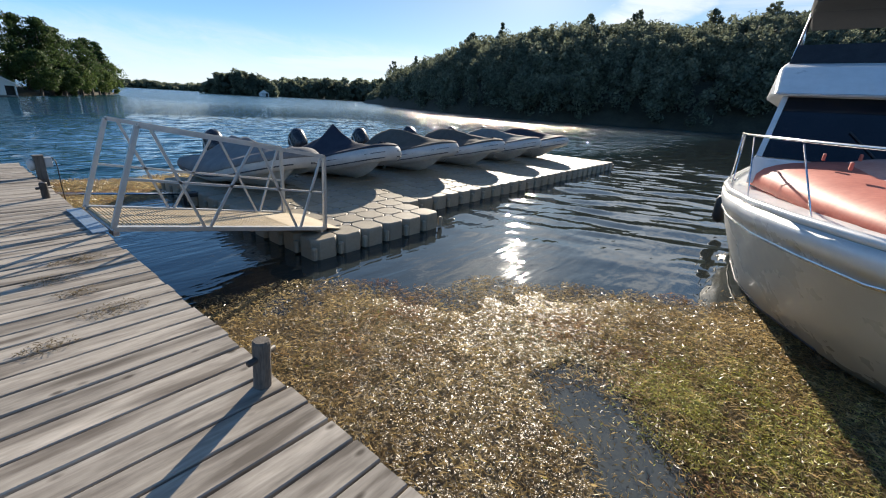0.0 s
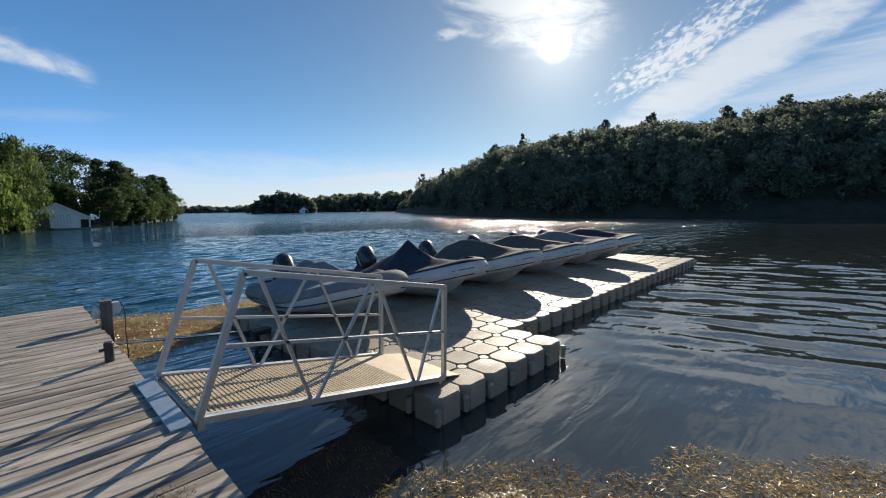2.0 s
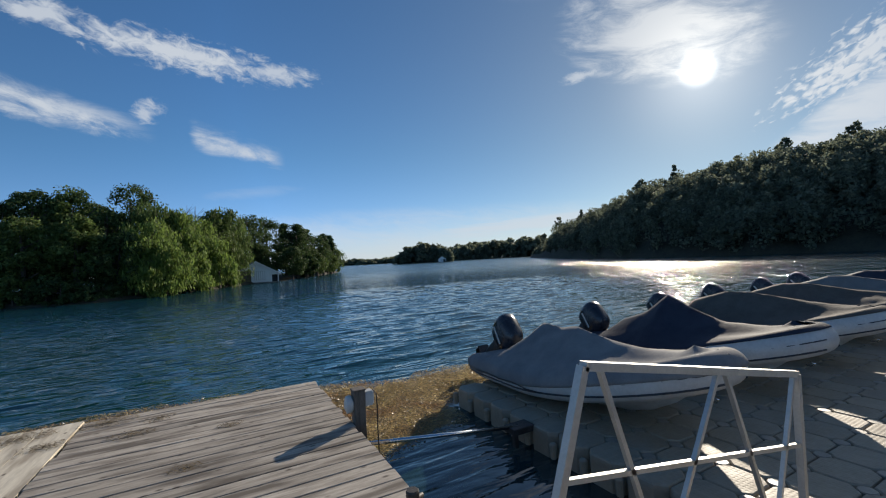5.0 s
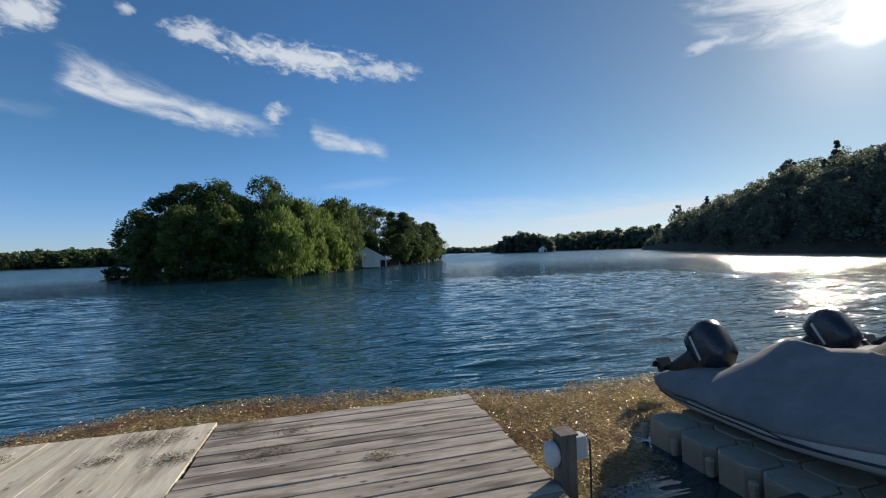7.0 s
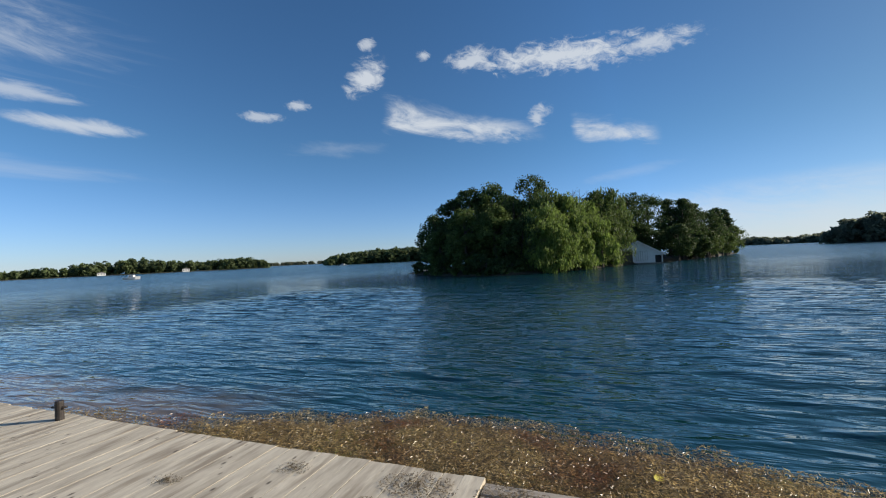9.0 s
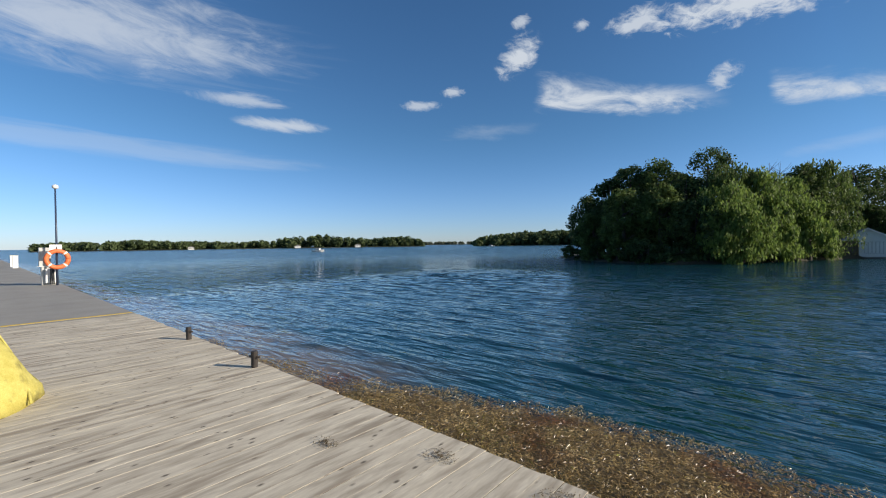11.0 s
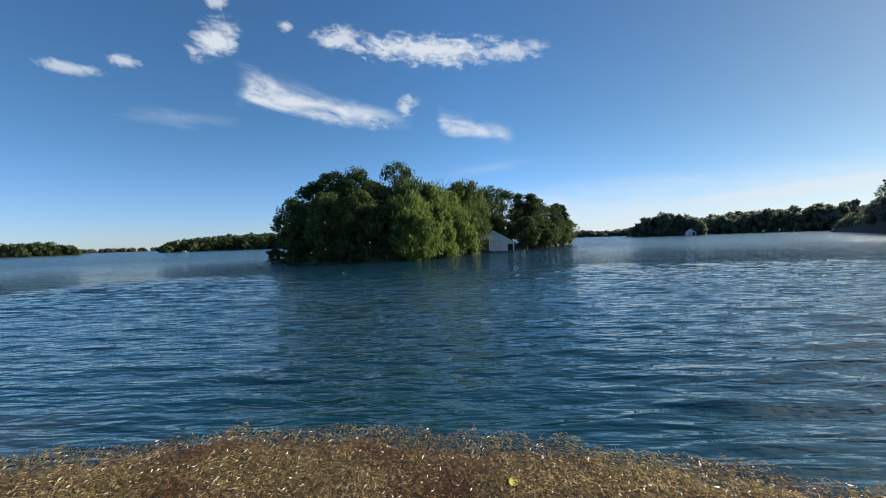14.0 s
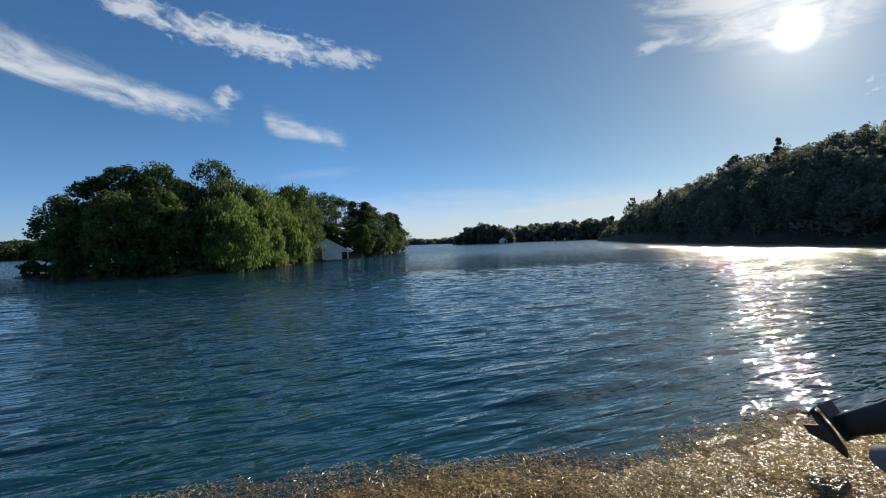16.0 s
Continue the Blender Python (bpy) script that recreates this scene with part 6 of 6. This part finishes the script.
def boathouse(name, az, d, w, depth, wall_h, peak_h, turn, label):
    x, y = spot(az, d)
    t = thing(name, pose(x, y, WATER, 0, 0, turn), label, "boathouse")
    h = w / 2
    # gable front with two openings, local front at y = 0
    front = bmesh.new()
    loft(front, [[(-h, yy, 0.15), (-h * 0.40, yy, 0.15), (-h * 0.40, yy, 0.35), (-h * 0.40, yy, wall_h * 0.98), (-h, yy, wall_h)] for yy in (0, 0.12)])
    part("front_wall", front, M_SIDING, t)
    part("front_wall", box((-h * 0.40 + 0.002, 0, 0.15), (h * 0.15, 0.12, 0.55)), M_SIDING, t)
    part("front_wall", loft(bmesh.new(), [[(h * 0.15 + 0.002, yy, 0.15), (h * 0.30, yy, 0.15), (h * 0.30, yy, wall_h * 0.98), (h * 0.15 + 0.002, yy, wall_h * 0.98)] for yy in (0, 0.12)]), M_SIDING, t)
    part("front_wall", box((h * 0.86, 0, 0.15), (h, 0.12, wall_h * 0.98)), M_SIDING, t)
    part("gable", loft(bmesh.new(), [[(-h, yy, wall_h), (h, yy, wall_h), (0, yy, peak_h)] for yy in (0, 0.12)]), M_SIDING, t)
    door = part("boat_door", box((-h * 0.38, 0.02, 0.56), (h * 0.14, 0.08, wall_h * 0.97)), M_BOX, t, "pale boarded boat door")
    for k in range(5):
        xx = -h * 0.36 + k * (h * 0.50) / 4
        part("board", box((xx - 0.02, 0.005, 0.6), (xx + 0.02, 0.018, wall_h * 0.95)), M_SIDING, door)
    # black sheet filling the doorway as its shaded interior
    part("dark_doorway", box((h * 0.31, 0.10, 0.15), (h * 0.85, 0.12, wall_h * 0.97)), M_DOORWAY_SHADE, t)
    for s in (-1, 1):
        # left wall takes dark timber in place of siding, its shade put into the colour
        part("side_wall", box((s * h - 0.12 if s > 0 else -h, 0.122, 0.15), (h if s > 0 else -h + 0.12, depth, wall_h)), M_SIDING if s > 0 else M_POST, t)
    part("back_wall", box((-h + 0.122, depth - 0.12, 0.15), (h - 0.122, depth, wall_h)), M_SIDING, t)
    for s in (-1, 1):
        part("roof", loft(bmesh.new(), [[(s * (h + 0.3), yy, wall_h - 0.22), (0, yy, peak_h + 0.04), (0, yy, peak_h + 0.16), (s * (h + 0.3), yy, wall_h - 0.10)] for yy in (-0.35, depth + 0.3)]), M_ROOF, t)
    for k in range(4):
        xx = -h + 0.1 + k * (w - 0.2) / 3
        part("pile", tube([(xx, 0.1, 0.15), (xx, 0.1, -1.5)], 0.12, 8), M_POST, t)


def saltbox_boathouse(az, d, turn):
    """Gable front with a short and a long roof slope, and a dark lean-to beside it."""
    x, y = spot(az, d)
    t = thing("boathouse", pose(x, y, WATER, 0, 0, turn) @ Matrix.Scale(0.87, 4), "white gabled boathouse with a dark lean-to in the water", "boathouse")
    slab = lambda pts, y0, y1: loft(bmesh.new(), [[(px, yy, pz) for px, pz in pts] for yy in (y0, y1)])
    depth, peak = 6.0, (-1.77, 4.7)
    part("front_wall", slab([(-2.75, 0.3), (-2.16, 0.3), (-2.16, 4.35), (-2.75, 4.02)], 0, 0.12), M_SIDING, t)
    part("front_wall", box((-2.158, 0, 0.3), (0.0, 0.12, 0.8)), M_SIDING, t)
    part("gable", slab([(-2.158, 2.65), (0.0, 2.65), (0.0, 3.66), peak, (-2.158, 4.35)], 0, 0.12), M_SIDING, t)
    part("front_wall", slab([(0.002, 0.3), (1.37, 0.3), (1.37, 2.87), (0.002, 3.66)], 0, 0.12), M_SIDING, t)
    part("front_wall", slab([(1.372, 1.8), (2.75, 1.8), (2.75, 2.08), (1.372, 2.87)], 0, 0.12), M_SIDING, t)
    part("front_wall", box((2.55, 0, 0.3), (2.75, 0.12, 1.798)), M_SIDING, t)
    part("gable", slab([(-4.4, 2.8), (-2.752, 2.8), (-2.752, 4.02), (-4.4, 2.94)], 0, 0.12), M_SIDING, t)
    door = part("boat_door", box((-2.15, 0.04, 0.81), (-0.01, 0.10, 2.64)), M_BOX, t, "pale boarded boat door")
    for k in range(5):
        part("board", box((-2.08 + k * 0.42, 0.02, 0.85), (-1.78 + k * 0.42, 0.038, 2.6)), M_SIDING, door)
    # black sheet set back in the opening, painted as interior shade
    part("dark_doorway", box((1.375, 0.5, 0.3), (2.548, 0.56, 1.8)), M_DOORWAY_SHADE, t)
    part("side_wall", box((2.63, 0.122, 0.3), (2.75, depth, 2.05)), M_SIDING, t)
    part("back_wall", box((-2.6, depth - 0.12, 0.3), (2.62, depth, 2.05)), M_SIDING, t)
    part("lean_to_wall", box((-8.1, 0.25, 0.1), (-2.76, depth, 2.74)), M_POST, t, "dark boarded lean-to")
    part("lean_to_roof", slab([(-8.3, 2.66), (-4.42, 2.90), (-4.42, 3.0), (-8.3, 2.76)], 0.1, depth + 0.2), M_ROOF, t)
    for a0, a1 in (((-4.7, 2.76), peak), (peak, (3.25, 1.84))):
        part("roof", slab([a0, a1, (a1[0], a1[1] + 0.16), (a0[0], a0[1] + 0.16)], -0.3, depth + 0.3), M_ROOF, t)
        part("bargeboard", slab([(a0[0], a0[1] - 0.10), (a1[0], a1[1] - 0.10), (a1[0], a1[1] + 0.14), (a0[0], a0[1] + 0.14)], -0.36, -0.302), M_SIDING, t)
    part("crib", box((-2.75, 0.02, 0.05), (2.75, 0.5, 0.296)), M_ROCK, t)
    for xx in (-2.6, -0.9, 0.8, 2.6):
        part("pile", tube([(xx, 0.25, 0.05), (xx, 0.25, -1.5)], 0.12, 8), M_POST, t)


saltbox_boathouse(5.25, 81.9, 2)


# ---- far woods ----
def woods(name, label, spots, seed, mat, leaf, per, clumps=7):
    """spots: x, y, foot, top, radius of each tree; all one mesh."""
    rng = np.random.default_rng(seed)
    cs, rs = [], []
    for x, y, foot, top, r in spots:
        h = top - foot
        for k in range(clumps):
            u = 0.12 + 0.88 * (k + rng.uniform(0, 1)) / clumps
            w = r * max(0.15, math.sin(math.pi * min(1, 0.2 + u * 0.76))) * rng.uniform(0.2, 0.9)
            a = rng.uniform(0, 6.28)
            cs.append((x + w * math.cos(a), y + w * math.sin(a), foot + h * u * 0.93))
            rs.append(r * rng.uniform(0.3, 0.52))
    ob = new(name, quads_mesh(name, leaf_quads(rng, cs, rs, per, leaf, 0, 0.9), mat))
    return tagged(ob, label, "woods", kind="stuff")


CREST_AZ = [41.0, 43.0, 44.5, 47.4, 50.4, 54.6, 58.7, 63.6, 69, 72, 76, 80, 84.5, 88, 92, 96, 104, 115, 130, 150]
CREST_EL = [1.2, 3.2, 4.2, 5.0, 6.3, 8.2, 9.0, 9.9, 10.2, 10.2, 10.5, 9.9, 10.6, 10.8, 10.5, 10.8, 11, 10, 8, 4]
SHORE_AZ = [41.0, 44, 50, 55, 66, 79, 92, 110, 130, 150]
SHORE_D = [330, 215, 160, 130, 107, 103, 107, 115, 120, 130]


def hill():
    bm = bmesh.new()
    rows = []
    for k in range(56):
        a = 40.5 + k * 2
        ds = float(np.interp(a, SHORE_AZ, SHORE_D))
        crest = EYE.z + (ds + 70) * math.tan(radians(float(np.interp(a, CREST_AZ, CREST_EL)))) - 9
        crest = max(crest, 1.0)
        row = []
        for u, hh in ((0, -0.6), (0.03, 0.25), (0.25, 0.42), (0.6, 0.78), (1.0, 1.0), (1.6, 0.9), (2.6, 0.3), (3.0, -1.0)):
            x, y = spot(a, ds - 0.5 + 70 * u)
            row.append((x, y, WATER + (hh if u < 0.05 else hh * crest)))
        rows.append(row)
    loft(bm, rows, closed=False, caps=False)
    tagged(mesh_object("hillside", bm, M_EARTH, True), "steep wooded hillside rising from the lake", "hill", kind="structure")
    rng = random.Random(5)
    spots = []
    for k in range(1350):
        a = rng.uniform(41, 118)
        u = rng.random() ** 0.9 * 1.12
        ds = float(np.interp(a, SHORE_AZ, SHORE_D))
        d = ds + 1.0 + 70 * u
        el = float(np.interp(a, CREST_AZ, CREST_EL))
        crest = max(1.0, EYE.z + (ds + 70) * math.tan(radians(el)) - 9)
        ground_z = WATER + crest * float(np.interp(u, [0, 0.03, 0.25, 0.6, 1.0, 1.6], [0.02, 0.1, 0.42, 0.78, 1.0, 0.9]))
        h = rng.uniform(6.5, 10.0) * (0.55 if a < 44 else 1)
        x, y = spot(a, d)
        spots.append((x, y, ground_z - 0.4, ground_z + h, rng.uniform(2.4, 4.2) * (0.7 if a < 44 else 1)))
    # leaves carry the haze over the hill in their colour
    woods("hill_woods", "dense dark woods covering the steep hillside", spots, 6, M_LEAF_HAZED, 0.46, 38, 8)
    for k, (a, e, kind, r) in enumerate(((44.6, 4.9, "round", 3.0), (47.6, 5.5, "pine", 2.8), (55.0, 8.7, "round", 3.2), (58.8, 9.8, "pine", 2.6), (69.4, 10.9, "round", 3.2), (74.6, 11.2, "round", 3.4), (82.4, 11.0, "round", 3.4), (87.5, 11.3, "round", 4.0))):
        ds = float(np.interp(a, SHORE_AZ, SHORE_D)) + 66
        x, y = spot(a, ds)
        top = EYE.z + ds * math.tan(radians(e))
        t = tree(x, y, top - 12, top, r, kind, M_LEAF_HAZED, 600 + k, "tall tree standing out on the hill crest", leaf=0.5, clumps=34, per=36)
        t["group"] = "trees on the hill crest"


hill()


def far_shores():
    rng = random.Random(15)

    def belt(name, label, a0, a1, d0, d1, tops, n, r, leaf, mat, per, seed):
        spots, az, el = [], [q[0] for q in tops], [q[1] for q in tops]
        for k in range(n):
            a = rng.uniform(a0, a1)
            u = rng.random()
            d = d0 + (d1 - d0) * u
            top = EYE.z + d * math.tan(radians(float(np.interp(a, az, el)) * rng.uniform(0.72, 1.04)))
            x, y = spot(a, d)
            foot = WATER + 0.3
            spots.append((x, y, foot, max(top, foot + 1.5), r * rng.uniform(0.7, 1.25)))
        woods(name, label, spots, seed, mat, leaf, per, 6)
        bm = bmesh.new()
        rows = []
        for k in range(13):
            a = a0 + (a1 - a0) * k / 12
            rows.append([(*spot(a, d), WATER + z) for d, z in ((d0 - 4, -0.5), (d0, 0.5), (d1 + 10, 1.0), (d1 + 60, -1.0))])
        loft(bm, rows, closed=False, caps=False)
        tagged(mesh_object(name + "_ground", bm, M_EARTH), "low far shore under the trees", "ground", kind="structure")

    belt("islet_woods", "dark trees on a small far islet", 22.2, 29.3, 430, 455, [(22, 0.7), (23.2, 1.9), (25, 2.3), (27, 2.4), (28.6, 1.7), (29.4, 1.0)], 60, 6.5, 2.0, M_LEAF_HAZED, 40, 21)
    belt("far_shore_woods", "dark wooded far shore behind the islet", 28.5, 42.5, 560, 640, [(28, 1.4), (31, 2.0), (35, 2.25), (40, 2.4), (42.5, 2.8)], 130, 9, 2.6, M_LEAF_HAZED, 36, 22)
    belt("horizon_woods", "hazy low wooded shore on the horizon", 13.5, 23.5, 900, 980, [(13.5, 0.5), (15.9, 0.6), (18, 0.4), (20, 0.35), (22.5, 0.8)], 120, 10, 3.5, M_LEAF_HAZED, 26, 23)
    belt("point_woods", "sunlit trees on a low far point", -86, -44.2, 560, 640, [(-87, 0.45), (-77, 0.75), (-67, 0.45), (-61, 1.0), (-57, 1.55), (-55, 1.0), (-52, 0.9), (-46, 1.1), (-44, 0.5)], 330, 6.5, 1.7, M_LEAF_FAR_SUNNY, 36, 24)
    belt("channel_woods", "tiny far trees across the channel", -46, -34.0, 1500, 1600, [(-46, 0.15), (-41, 0.3), (-36, 0.2)], 60, 10, 4.5, M_LEAF_HAZED, 20, 25)
    belt("west_woods", "rounded wooded shore behind the island", -36.0, -17.0, 480, 560, [(-36, 0.5), (-35, 0.9), (-30, 1.45), (-24, 1.6), (-17, 1.7)], 170, 9, 2.4, M_LEAF_FAR_SUNNY, 34, 26)


far_shores()


def far_house(az, d, w, h, label, mat):
    x, y = spot(az, d)
    t = thing("house", pose(x, y, WATER + 0.6, 0, 0, -az), label, "house", "houses on the far shore")
    part("wall", box((-w / 2, -3, -0.4), (w / 2, 3, h)), mat, t)
    part("roof", loft(bmesh.new(), [[(-w / 2 - 0.4, yy, h + 0.01), (w / 2 + 0.4, yy, h + 0.01), (0, yy, h + w * 0.22)] for yy in (-3.3, 3.3)]), M_ROOF, t)
    for k in range(3):
        xx = -w / 2 + (k + 0.5) * w / 3
        part("window", box((xx - 0.6, -3.06, h * 0.35), (xx + 0.6, -3.003, h * 0.75)), M_GLASS_DARK, t)


far_house(-52.8, 552, 7, 2.6, "small white house among trees on the far point", M_SIDING)
far_house(-60.5, 552, 7, 2.0, "low white house on the far point", M_SIDING)
far_house(-72.5, 552, 6, 2.0, "low pale cottage on the far point", M_SIDING)
boathouse("islet_boathouse", 28.3, 424, 8, 9, 3.0, 6.0, -28, "pale gabled boathouse at the islet shore")


def far_boat(az, d, length, turn):
    x, y = spot(az, d)
    t = thing("motorboat", pose(x, y, WATER - 0.1, 0, 0, turn), "small white motorboat out on the lake", "motorboat", "boats on the lake")
    L, b = length / 2, length * 0.17
    part("hull", loft(bmesh.new(), [[(u * L, -b * w, 0.8 + z), (u * L, b * w, 0.8 + z), (u * L, b * w * 0.7, 0.0), (u * L, -b * w * 0.7, 0.0)] for u, w, z in ((-1, 0.9, 0), (-0.3, 1, 0.05), (0.5, 0.75, 0.2), (1, 0.06, 0.4))]), M_WHITE, t)
    part("cabin", box((-0.35 * L, -b * 0.7, 0.85), (0.3 * L, b * 0.7, 1.7), 0.1), M_WHITE, t)
    part("cabin_window", box((-0.2 * L, -b * 0.72, 1.2), (0.25 * L, b * 0.72, 1.5)), M_GLASS_DARK, t)


far_boat(-57.8, 190, 5.5, 30)
far_boat(-34.5, 330, 6.0, 10)

# ---- boards of the piers, last ----
lay_planks()
